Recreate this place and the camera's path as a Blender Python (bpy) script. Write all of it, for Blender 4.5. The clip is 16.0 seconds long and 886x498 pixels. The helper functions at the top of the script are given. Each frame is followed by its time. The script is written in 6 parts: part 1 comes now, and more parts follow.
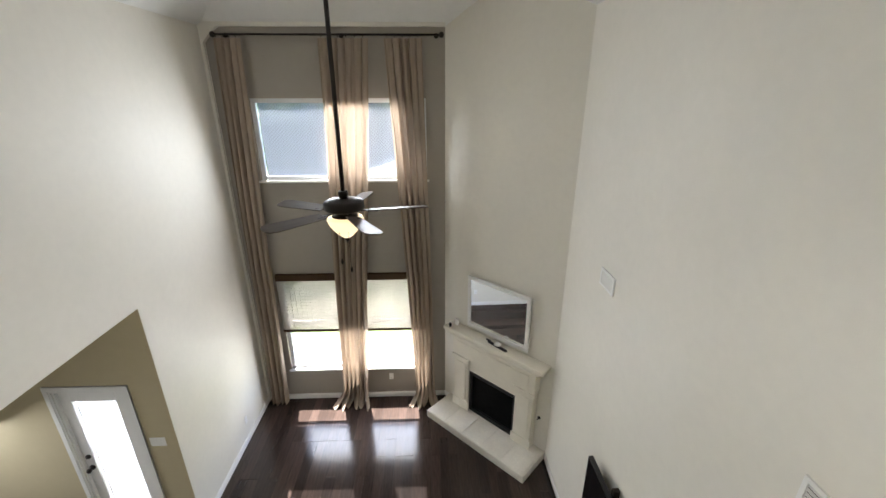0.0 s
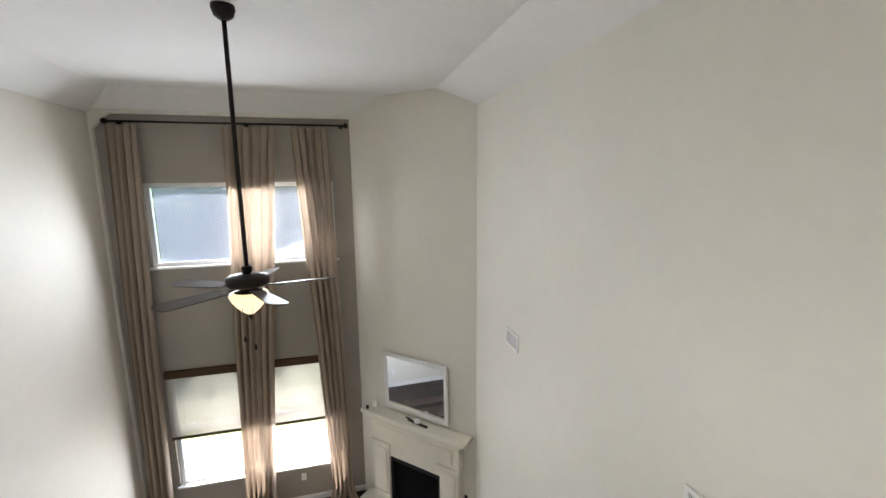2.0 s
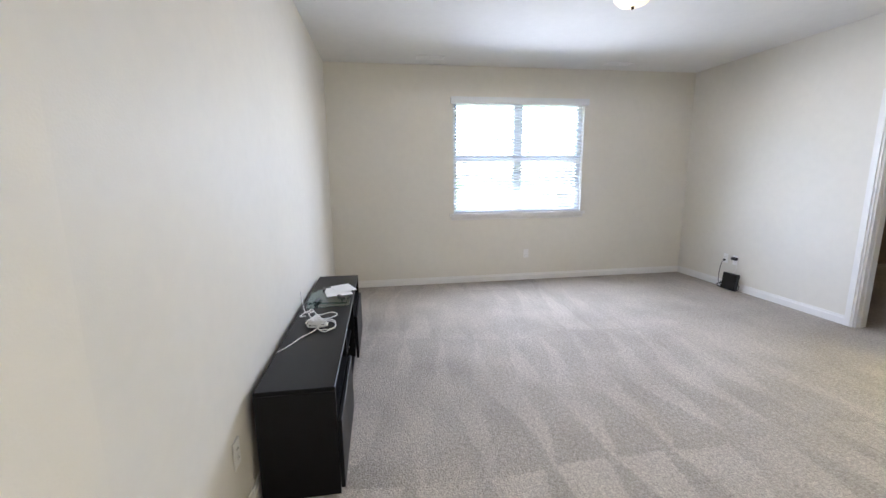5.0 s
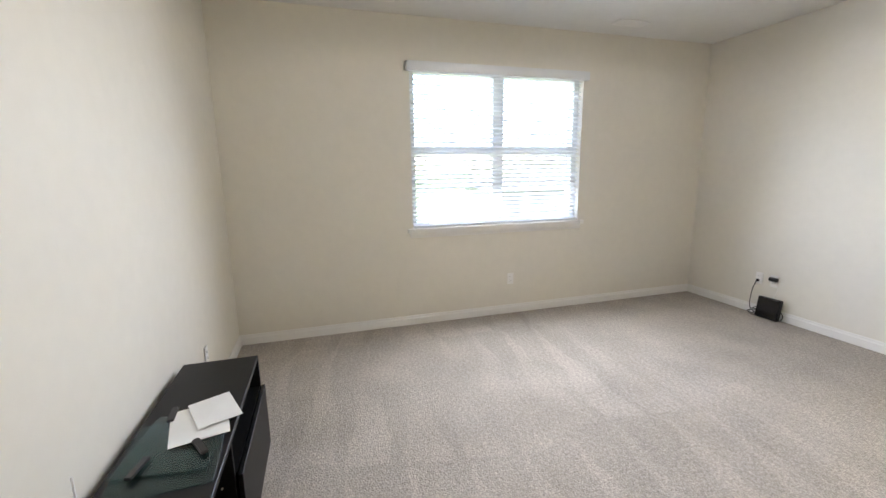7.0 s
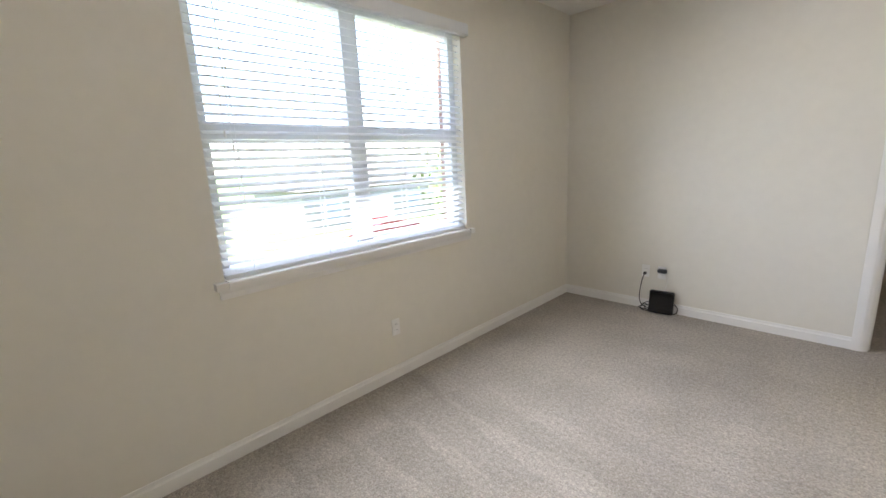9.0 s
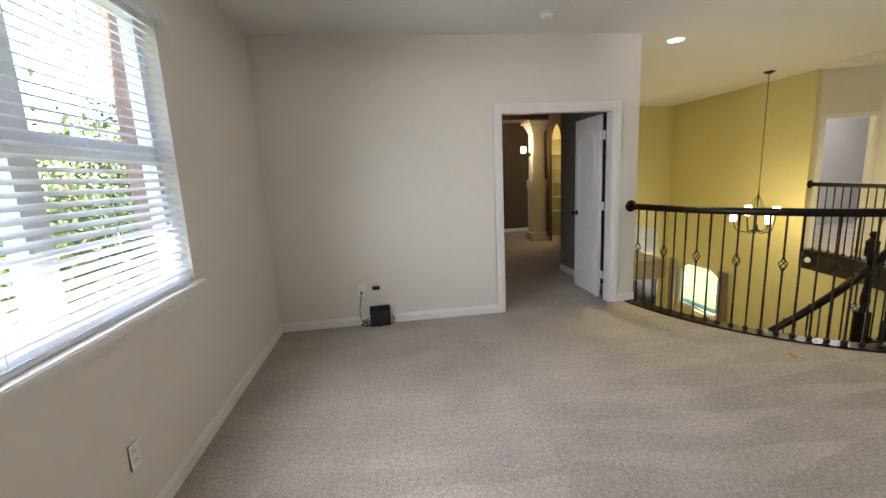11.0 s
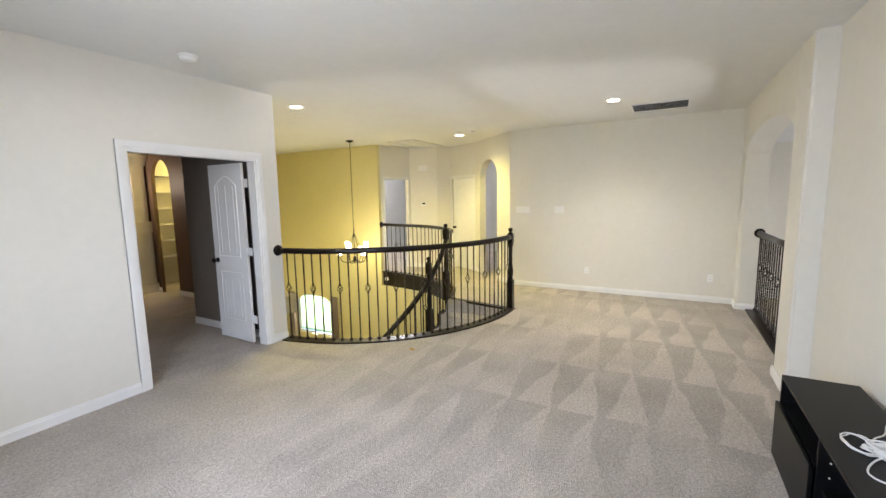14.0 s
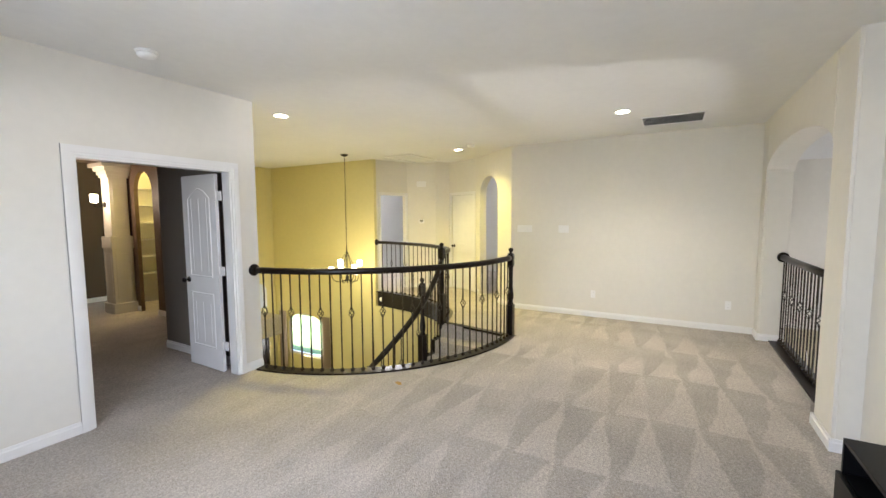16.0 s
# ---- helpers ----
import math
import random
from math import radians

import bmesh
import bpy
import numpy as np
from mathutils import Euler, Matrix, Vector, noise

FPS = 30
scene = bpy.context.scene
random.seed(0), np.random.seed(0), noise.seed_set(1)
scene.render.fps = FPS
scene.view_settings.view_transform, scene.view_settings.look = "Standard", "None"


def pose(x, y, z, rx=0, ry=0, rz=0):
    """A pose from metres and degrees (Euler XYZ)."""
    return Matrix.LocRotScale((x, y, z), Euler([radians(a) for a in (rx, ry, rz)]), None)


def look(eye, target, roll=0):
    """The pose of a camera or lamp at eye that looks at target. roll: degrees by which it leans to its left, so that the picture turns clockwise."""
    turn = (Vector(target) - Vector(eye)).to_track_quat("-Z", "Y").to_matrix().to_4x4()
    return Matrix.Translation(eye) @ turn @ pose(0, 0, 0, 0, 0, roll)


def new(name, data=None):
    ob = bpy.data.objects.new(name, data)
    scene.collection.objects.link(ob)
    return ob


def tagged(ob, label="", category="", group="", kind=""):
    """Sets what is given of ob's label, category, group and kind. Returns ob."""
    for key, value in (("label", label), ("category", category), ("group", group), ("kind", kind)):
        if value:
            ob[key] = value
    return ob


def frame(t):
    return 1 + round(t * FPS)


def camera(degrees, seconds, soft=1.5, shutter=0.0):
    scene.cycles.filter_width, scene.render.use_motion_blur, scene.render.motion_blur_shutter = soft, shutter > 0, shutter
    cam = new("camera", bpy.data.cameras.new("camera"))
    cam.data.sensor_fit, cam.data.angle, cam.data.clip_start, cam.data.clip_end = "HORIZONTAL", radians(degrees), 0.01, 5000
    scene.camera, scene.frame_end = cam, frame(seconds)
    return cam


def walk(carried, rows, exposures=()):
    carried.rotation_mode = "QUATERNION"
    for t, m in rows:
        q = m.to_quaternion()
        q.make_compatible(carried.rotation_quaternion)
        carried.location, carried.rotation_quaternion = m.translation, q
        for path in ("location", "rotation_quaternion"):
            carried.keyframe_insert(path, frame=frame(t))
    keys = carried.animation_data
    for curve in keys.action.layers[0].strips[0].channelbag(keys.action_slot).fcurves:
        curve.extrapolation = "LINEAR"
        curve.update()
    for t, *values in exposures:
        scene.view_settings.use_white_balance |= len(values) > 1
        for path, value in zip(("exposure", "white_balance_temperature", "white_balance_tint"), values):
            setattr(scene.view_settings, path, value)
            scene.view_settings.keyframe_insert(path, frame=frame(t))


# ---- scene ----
cam = camera(94.7, 16.0)
PATH = [
    (0, (-0.629, 0.08, 1.661), (-0.567, 1.947, 0.946), -0.1),
    (0.5, (-0.625, 0.064, 1.656), (-0.551, 1.986, 1.107), -0.0),
    (1, (-0.622, 0.046, 1.647), (-0.504, 1.994, 1.212), -0.2),
    (1.5, (-0.613, 0.002, 1.631), (-0.378, 1.953, 1.262), -0.5),
    (2, (-0.592, -0.1, 1.596), (-0.11, 1.812, 1.265), -0.6),
    (2.5, (-0.564, -0.232, 1.551), (0.264, 1.563, 1.244), -1.0),
    (3, (-0.441, -0.31, 1.525), (0.785, 1.24, 1.218), -1.2),
    (3.5, (-0.327, -0.381, 1.506), (1.287, 0.756, 1.186), -1.7),
    (4, (-0.105, -0.415, 1.488), (1.778, 0.164, 1.144), -1.3),
    (4.5, (0.149, -0.45, 1.482), (2.115, -0.368, 1.124), -1.0),
    (5, (0.504, -0.505, 1.427), (2.449, -0.805, 1.072), -0.6),
    (7.3, (2.311, -0.685, 1.474), (4.185, -1.268, 1.091), -1.0),
    (7.5, (2.468, -0.716, 1.486), (4.335, -1.32, 1.098), -1.2),
    (8, (2.881, -0.787, 1.461), (4.689, -1.546, 1.069), -1.6),
    (8.2, (3.053, -0.845, 1.473), (4.81, -1.714, 1.073), -1.8),
    (10.3, (4.418, -0.887, 1.374), (4.734, -2.824, 0.991), -3.0),
    (10.5, (4.522, -0.858, 1.394), (4.651, -2.819, 1.022), -2.7),
    (11, (4.613, -0.753, 1.462), (4.363, -2.705, 1.107), -2.8),
    (11.5, (4.713, -0.635, 1.473), (4.076, -2.501, 1.139), -2.7),
    (12, (4.857, -0.597, 1.519), (3.858, -2.299, 1.197), -2.6),
    (12.5, (5.019, -0.691, 1.53), (3.715, -2.175, 1.225), -2.2),
    (13, (5.138, -0.83, 1.533), (3.617, -2.097, 1.246), -1.9),
    (13.5, (5.178, -0.87, 1.579), (3.521, -1.956, 1.307), -1.5),
    (14, (5.189, -0.921, 1.609), (3.452, -1.881, 1.359), -1.0),
    (14.5, (5.164, -0.963, 1.597), (3.395, -1.869, 1.372), -0.8),
    (15, (5.037, -0.989, 1.608), (3.265, -1.895, 1.402), -0.4),
    (15.5, (4.869, -1.012, 1.61), (3.11, -1.946, 1.427), -0.2),
    (16, (4.759, -1.032, 1.597), (3.022, -2.009, 1.433), -0.3),
]
walk(cam, [(t, look(eye, target, roll)) for t, eye, target, roll in PATH],
     exposures=[(0.0, 4.1, 6300, 11), (1.8, 4.15, 6150, 12), (2.5, 4.1, 6250, 13), (3.0, 4.28, 5850, 15), (3.5, 4.28, 5700, 16), (4.3, 4.1, 5500, 18), (5.0, 4.15, 5850, 17), (8.0, 4.0, 6500, 15.5), (10.5, 3.43, 6700, 16), (11.4, 3.58, 6500, 16.5), (12.5, 4.05, 6150, 16), (16.0, 4.13, 6150, 15.5)])

# ---- light ----
SUN_EL, SUN_AZ = 64.0, 12.0
world = bpy.data.worlds.new("sky")
scene.world = world
world.use_nodes = True
wn = world.node_tree.nodes
sky = wn.new("ShaderNodeTexSky")
sky.sky_type, sky.sun_disc = "NISHITA", False
sky.sun_elevation, sky.sun_rotation = radians(SUN_EL), radians(-SUN_AZ)
world.node_tree.links.new(sky.outputs[0], wn["Background"].inputs[0])
wn["Background"].inputs[1].default_value = 0.10
sun = new("sun", bpy.data.lights.new("sun", "SUN"))
sun.data.energy, sun.data.angle, sun.data.color = 3.2, radians(0.5), (1.0, 0.95, 0.88)
sun.matrix_world = look((0, 0, 20), (0.2 * 10, -10, 20 - 21.5))


def area_lamp(name, eye, target, w, h, watts, colour):
    ob = new(name, bpy.data.lights.new(name, "AREA"))
    ob.data.shape, ob.data.size, ob.data.size_y = "RECTANGLE", w, h
    ob.data.energy, ob.data.color = watts, colour
    ob.matrix_world = look(eye, target)
    return ob


def point_lamp(name, at, watts, colour, r=0.05):
    ob = new(name, bpy.data.lights.new(name, "POINT"))
    ob.data.energy, ob.data.color, ob.data.shadow_soft_size = watts, colour, r
    ob.location = at
    return ob


LOW_Z = -3.1
WARM = (1.0, 0.77, 0.34)
area_lamp("sky_glow_blind", (5.816, -2.34, 1.645), (4.6, -2.34, 1.645), 1.70, 1.38, 0.42, (0.88, 0.94, 1.0))
area_lamp("sky_light_east", (5.672, -2.34, 1.60), (4.6, -2.34, 1.32), 1.60, 1.20, 4.0, (0.88, 0.94, 1.0)).data.spread = radians(150)
area_lamp("sky_light_north_high", (-1.75, 5.57, 1.08), (-1.6, 3.6, 0.7), 1.5, 0.9, 5.6, (0.95, 0.98, 1.0)).data.spread = radians(160)
area_lamp("sky_light_north_low", (-1.75, 5.535, -2.05), (-1.75, 3.6, -2.1), 1.9, 0.72, 2.8, (0.97, 0.98, 1.0))
# added spot lamp: sun glancing off the bright patio, up through low windows
glint = new("patio_glint_standin", bpy.data.lights.new("patio_glint_standin", "SPOT"))
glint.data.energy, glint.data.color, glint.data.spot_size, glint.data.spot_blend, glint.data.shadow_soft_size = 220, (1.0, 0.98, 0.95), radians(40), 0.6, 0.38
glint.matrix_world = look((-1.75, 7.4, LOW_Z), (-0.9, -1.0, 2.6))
# lit lamps of the house
point_lamp("chandelier_light", (-1.17, -6.50, 0.52), 2.2, (1.0, 0.87, 0.38), 0.6)
for k, (x, y) in enumerate(((1.48, -5.01), (-1.76, -4.38), (-0.34, -1.57))):
    lamp = new("downlight_beam", bpy.data.lights.new("downlight_beam", "SPOT"))
    lamp.data.energy, lamp.data.color, lamp.data.spot_size, lamp.data.spot_blend, lamp.data.shadow_soft_size = (19, 20, 13)[k], ((1.0, 0.85, 0.22), (1.0, 0.84, 0.22), (1.0, 0.92, 0.68))[k], radians((104, 140, 140)[k]), 1.0, 0.16
    lamp.location = (x, y, 2.72)
dome = new("dome_light_beam", bpy.data.lights.new("dome_light_beam", "SPOT"))
dome.data.energy, dome.data.color, dome.data.spot_size, dome.data.spot_blend, dome.data.shadow_soft_size = 2.8, (1.0, 0.97, 0.93), radians(180), 0.12, 0.12
dome.location = (3.55, -2.42, 2.62)
point_lamp("sconce_bulb", (1.90, -8.98, 1.95), 1.6, (1.0, 0.78, 0.55), 0.05)
point_lamp("closet_bulb", (0.85, -8.55, 2.35), 1.6, (1.0, 0.80, 0.24), 0.08)
area_lamp("sky_light_foyer", (-1.985, -8.57, -1.36), (0.0, -8.3, -1.3), 1.0, 0.95, 5.0, (1.0, 0.97, 0.90))
# unseen lamp added to brighten the rooms behind the hall
point_lamp("back_room_fill", (-3.6, -7.2, 2.3), 7.5, (1.0, 0.97, 0.93), 0.3)
# area lamp added inside the nook to brighten it; no window there
area_lamp("nook_fill", (-5.6, 2.9, -1.2), (-4.6, 1.0, -3.0), 1.6, 1.4, 4, (0.95, 0.97, 1.0))

# ---- materials ----
def mat_base(name, colour, rough=0.6, metal=0.0, spec=0.5):
    m = bpy.data.materials.new(name)
    m.use_nodes = True
    b = m.node_tree.nodes["Principled BSDF"]
    b.inputs["Base Color"].default_value = (*colour, 1)
    b.inputs["Roughness"].default_value = rough
    b.inputs["Metallic"].default_value = metal
    b.inputs["Specular IOR Level"].default_value = spec
    return m, m.node_tree, b


def vary(m, scale, amount, rough_amount=0.0, stretch=(1, 1, 1), detail=6.0, coords="Object"):
    """Colour variation at one scale, multiplied onto the base colour."""
    nt = m.node_tree
    b = nt.nodes["Principled BSDF"]
    tc, mp, nz = nt.nodes.new("ShaderNodeTexCoord"), nt.nodes.new("ShaderNodeMapping"), nt.nodes.new("ShaderNodeTexNoise")
    mp.inputs["Scale"].default_value = stretch
    nz.inputs["Scale"].default_value, nz.inputs["Detail"].default_value = scale, detail
    nt.links.new(tc.outputs[coords], mp.inputs[0])
    nt.links.new(mp.outputs[0], nz.inputs["Vector"])
    rg = nt.nodes.new("ShaderNodeMapRange")
    rg.inputs["From Min"].default_value, rg.inputs["From Max"].default_value = 0.3, 0.7
    rg.inputs["To Min"].default_value, rg.inputs["To Max"].default_value = 1 - amount, 1 + amount
    nt.links.new(nz.outputs["Fac"], rg.inputs["Value"])
    mx = nt.nodes.new("ShaderNodeMix")
    mx.data_type, mx.blend_type = "RGBA", "MULTIPLY"
    mx.inputs["Factor"].default_value = 1
    old = b.inputs["Base Color"].links
    if old:
        nt.links.new(old[0].from_socket, mx.inputs["A"])
    else:
        mx.inputs["A"].default_value = b.inputs["Base Color"].default_value
    nt.links.new(rg.outputs[0], mx.inputs["B"])
    nt.links.new(mx.outputs["Result"], b.inputs["Base Color"])
    return nz


def bump(m, scale, strength, dist=0.002, detail=3.0, stretch=(1, 1, 1), kind="noise"):
    nt = m.node_tree
    b = nt.nodes["Principled BSDF"]
    tc, mp = nt.nodes.new("ShaderNodeTexCoord"), nt.nodes.new("ShaderNodeMapping")
    mp.inputs["Scale"].default_value = stretch
    nz = nt.nodes.new("ShaderNodeTexVoronoi" if kind == "voronoi" else "ShaderNodeTexNoise")
    nz.inputs["Scale"].default_value = scale
    if kind == "noise":
        nz.inputs["Detail"].default_value = detail
    bp = nt.nodes.new("ShaderNodeBump")
    bp.inputs["Strength"].default_value, bp.inputs["Distance"].default_value = strength, dist
    nt.links.new(tc.outputs["Object"], mp.inputs[0])
    nt.links.new(mp.outputs[0], nz.inputs["Vector"])
    nt.links.new(nz.outputs["Distance" if kind == "voronoi" else "Fac"], bp.inputs["Height"])
    if b.inputs["Normal"].links:
        nt.links.new(b.inputs["Normal"].links[0].from_socket, bp.inputs["Normal"])
    nt.links.new(bp.outputs[0], b.inputs["Normal"])


def paint(name, colour, rough=0.55, bumpy=0.3):
    m, nt, b = mat_base(name, colour, rough, spec=0.35)
    vary(m, 0.9, 0.03)
    vary(m, 14, 0.015)
    bump(m, 160, bumpy, 0.0015)
    return m


WALL = paint("beige_wall_paint", (0.74, 0.71, 0.64))
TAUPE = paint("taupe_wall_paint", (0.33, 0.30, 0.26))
CEIL = paint("ceiling_paint", (0.76, 0.755, 0.735), 0.8, 0.5)
BROWN = paint("brown_wall_paint", (0.105, 0.066, 0.040))
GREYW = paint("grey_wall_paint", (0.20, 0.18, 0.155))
# yellow of the foyer lamps is mixed into this beige wall colour
LAMP_YELLOWED = paint("lamp_yellowed_foyer_paint", (0.71, 0.64, 0.33))
TAN = paint("tan_wall_paint", (0.52, 0.45, 0.30))
COOL = paint("cool_wall_paint", (0.46, 0.47, 0.47))
TRIM, _nt, _b = mat_base("white_trim_paint", (0.80, 0.79, 0.77), 0.35)
vary(TRIM, 6, 0.02)
bump(TRIM, 60, 0.08, 0.001)
MANTEL, _nt, _b = mat_base("cream_mantel_paint", (0.76, 0.72, 0.62), 0.42)
vary(MANTEL, 5, 0.04)
bump(MANTEL, 40, 0.15, 0.001)
STONE, _nt, _b = mat_base("pale_hearth_tile", (0.70, 0.66, 0.58), 0.3)
vary(STONE, 4, 0.08)
vary(STONE, 30, 0.04)
ESPRESSO, _nt, _b = mat_base("espresso_stained_wood", (0.009, 0.0055, 0.004), 0.30, spec=0.22)
vary(ESPRESSO, 3, 0.3, stretch=(1, 1, 8))
bump(ESPRESSO, 30, 0.15, 0.001, stretch=(1, 1, 6))
IRON, _nt, _b = mat_base("black_iron", (0.030, 0.022, 0.015), 0.42, 0.5)
vary(IRON, 40, 0.25)
BRONZE, _nt, _b = mat_base("oil_rubbed_bronze", (0.014, 0.010, 0.008), 0.45, 0.2, spec=0.3)
vary(BRONZE, 20, 0.25)
BLACK, _nt, _b = mat_base("black_brown_laminate", (0.0035, 0.0035, 0.0042), 0.42, spec=0.26)
vary(BLACK, 2.5, 0.2, stretch=(1, 9, 9))
bump(BLACK, 60, 0.12, 0.0006, stretch=(0.3, 6, 6))
PLASTIC_B, _nt, _b = mat_base("black_plastic", (0.010, 0.010, 0.011), 0.3)
vary(PLASTIC_B, 30, 0.15)
PLASTIC_W, _nt, _b = mat_base("white_plastic", (0.83, 0.82, 0.80), 0.35)
vary(PLASTIC_W, 20, 0.02)
SCREENM, _nt, _b = mat_base("dark_screen_glass", (0.006, 0.006, 0.007), 0.08)
vary(SCREENM, 3, 0.1)
PAPER, _nt, _b = mat_base("white_paper", (0.80, 0.80, 0.78), 0.8)
vary(PAPER, 8, 0.03)
# soot of the firebox; also the duct shade behind the vent slats
SOOT_AND_SHADE, _nt, _b = mat_base("soot_and_duct_shade", (0.004, 0.004, 0.004), 0.9, spec=0.1)
vary(SOOT_AND_SHADE, 8, 0.4)
VINYL, _nt, _b = mat_base("white_window_vinyl", (0.72, 0.74, 0.76), 0.35)
vary(VINYL, 8, 0.02)
BLADE, _nt, _b = mat_base("dark_walnut_fan_blade", (0.075, 0.058, 0.05), 0.4)
vary(BLADE, 4, 0.25, stretch=(1, 12, 12))
BRICK, _nt, _b = mat_base("red_brick", (0.25, 0.155, 0.125), 0.8)
vary(BRICK, 12, 0.2)
ROOF, _nt, _b = mat_base("grey_roof_shingle", (0.10, 0.095, 0.09), 0.85)
vary(ROOF, 9, 0.25)
GRASS, _nt, _b = mat_base("lawn", (0.085, 0.13, 0.035), 0.9)
vary(GRASS, 0.6, 0.25)
vary(GRASS, 15, 0.3)
ASPHALT, _nt, _b = mat_base("asphalt", (0.06, 0.06, 0.06), 0.85)
vary(ASPHALT, 8, 0.2)
CONCRETE, _nt, _b = mat_base("concrete", (0.24, 0.23, 0.21), 0.8)
vary(CONCRETE, 2, 0.1)
BARK, _nt, _b = mat_base("bark", (0.11, 0.08, 0.055), 0.9)
vary(BARK, 10, 0.3)
WEATHERED, _nt, _b = mat_base("weathered_fence_wood", (0.085, 0.075, 0.065), 0.85)
vary(WEATHERED, 3, 0.2, stretch=(8, 8, 1))
LEAF, _nt, _b = mat_base("leaves", (0.085, 0.12, 0.035), 0.6)
vary(LEAF, 3, 0.35)
CARPAINT, _nt, _b = mat_base("red_car_paint", (0.20, 0.05, 0.045), 0.2, 0.3)
vary(CARPAINT, 6, 0.05)

FAR_PANE, _nt, _b = mat_base("pale_far_pane", (0.22, 0.25, 0.28), 0.15)
vary(FAR_PANE, 2, 0.1)


def carpet_material(name, colour):
    m, nt, b = mat_base(name, colour, 0.95, spec=0.1)
    vary(m, 1.1, 0.10)
    vary(m, 130, 0.26, detail=3)
    vary(m, 2.6, 0.07)
    vary(m, 40, 0.13)
    vary(m, 62, 0.14, detail=2)
    # vacuum strokes: rows of wedges, broad at one end, where the nap leans to and fro
    tc = nt.nodes.new("ShaderNodeTexCoord")
    sep = nt.nodes.new("ShaderNodeSeparateXYZ")
    nt.links.new(tc.outputs["Object"], sep.inputs[0])

    def noise_node(scale, detail):
        n = nt.nodes.new("ShaderNodeTexNoise")
        n.inputs["Scale"].default_value, n.inputs["Detail"].default_value = scale, detail
        nt.links.new(tc.outputs["Object"], n.inputs["Vector"])
        return n.outputs["Fac"]

    def math_node(op, a, c):
        n = nt.nodes.new("ShaderNodeMath")
        n.operation = op
        for k, v in enumerate((a, c)):
            if isinstance(v, (int, float)):
                n.inputs[k].default_value = v
            else:
                nt.links.new(v, n.inputs[k])
        return n.outputs[0]

    def ramp(value, lo, hi, out0, out1):
        n = nt.nodes.new("ShaderNodeMapRange")
        n.interpolation_type = "SMOOTHSTEP"
        for key, v in (("From Min", lo), ("From Max", hi), ("To Min", out0), ("To Max", out1)):
            n.inputs[key].default_value = v
        nt.links.new(value, n.inputs["Value"])
        return n.outputs[0]

    def strokes(along, across, length, width, shift, wob):
        """One set of wedges; 0 to 1, light where the nap leans away."""
        wobble = math_node("MULTIPLY", noise_node(wob, 2), 0.55)
        u = math_node("ADD", math_node("MULTIPLY", along, 1 / length), math_node("ADD", wobble, shift))
        row, saw = math_node("FLOOR", u, 0), math_node("FRACT", u, 0)
        jitter = math_node("FRACT", math_node("MULTIPLY", row, 0.618), 0)
        v = math_node("ADD", math_node("MULTIPLY", across, 1 / width), math_node("ADD", math_node("MULTIPLY", noise_node(wob * 1.9, 3), 0.9), jitter))
        tri = math_node("MULTIPLY", math_node("PINGPONG", v, 0.5), 2.0)
        edge = math_node("SUBTRACT", tri, math_node("SUBTRACT", 0.96, math_node("MULTIPLY", saw, 0.80)))
        edge = math_node("ADD", edge, math_node("MULTIPLY", math_node("SUBTRACT", noise_node(22, 3), 0.5), 0.22))
        return ramp(edge, -0.07, 0.07, 0.0, 1.0)

    a_set = strokes(sep.outputs["X"], sep.outputs["Y"], 0.93, 0.335, -2.70, 0.55)
    b_set = strokes(math_node("MULTIPLY", sep.outputs["X"], -1.0), math_node("ADD", sep.outputs["Y"], math_node("MULTIPLY", sep.outputs["X"], 0.12)), 1.5, 0.30, 0.3, 0.8)
    side = ramp(sep.outputs["X"], 2.7, 3.3, 0.0, 1.0)
    both = nt.nodes.new("ShaderNodeMix")
    nt.links.new(side, both.inputs[0])
    nt.links.new(a_set, both.inputs[2])
    nt.links.new(b_set, both.inputs[3])
    # strokes fade where the carpet has been walked on
    kept = math_node("MULTIPLY", ramp(noise_node(0.75, 3), 0.38, 0.60, 0.12, 1.0), ramp(sep.outputs["Y"], -3.5, -2.5, 0.35, 1.0))
    kept = math_node("MULTIPLY", kept, ramp(sep.outputs["X"], 2.5, 3.4, 1.0, 0.45))
    lean = math_node("MULTIPLY", math_node("SUBTRACT", both.outputs[0], 0.45), kept)
    rg = nt.nodes.new("ShaderNodeMapRange")
    rg.inputs["From Min"].default_value, rg.inputs["From Max"].default_value = -0.5, 0.5
    rg.inputs["To Min"].default_value, rg.inputs["To Max"].default_value = 0.865, 1.095
    nt.links.new(lean, rg.inputs["Value"])
    mx = nt.nodes.new("ShaderNodeMix")
    mx.data_type, mx.blend_type = "RGBA", "MULTIPLY"
    mx.inputs["Factor"].default_value = 1
    nt.links.new(b.inputs["Base Color"].links[0].from_socket, mx.inputs["A"])
    nt.links.new(rg.outputs[0], mx.inputs["B"])
    nt.links.new(mx.outputs["Result"], b.inputs["Base Color"])
    bump(m, 120, 1.0, 0.012, detail=3)
    bump(m, 52, 0.5, 0.008, detail=2)
    return m


CARPET = carpet_material("beige_cut_pile_carpet", (0.455, 0.415, 0.372))


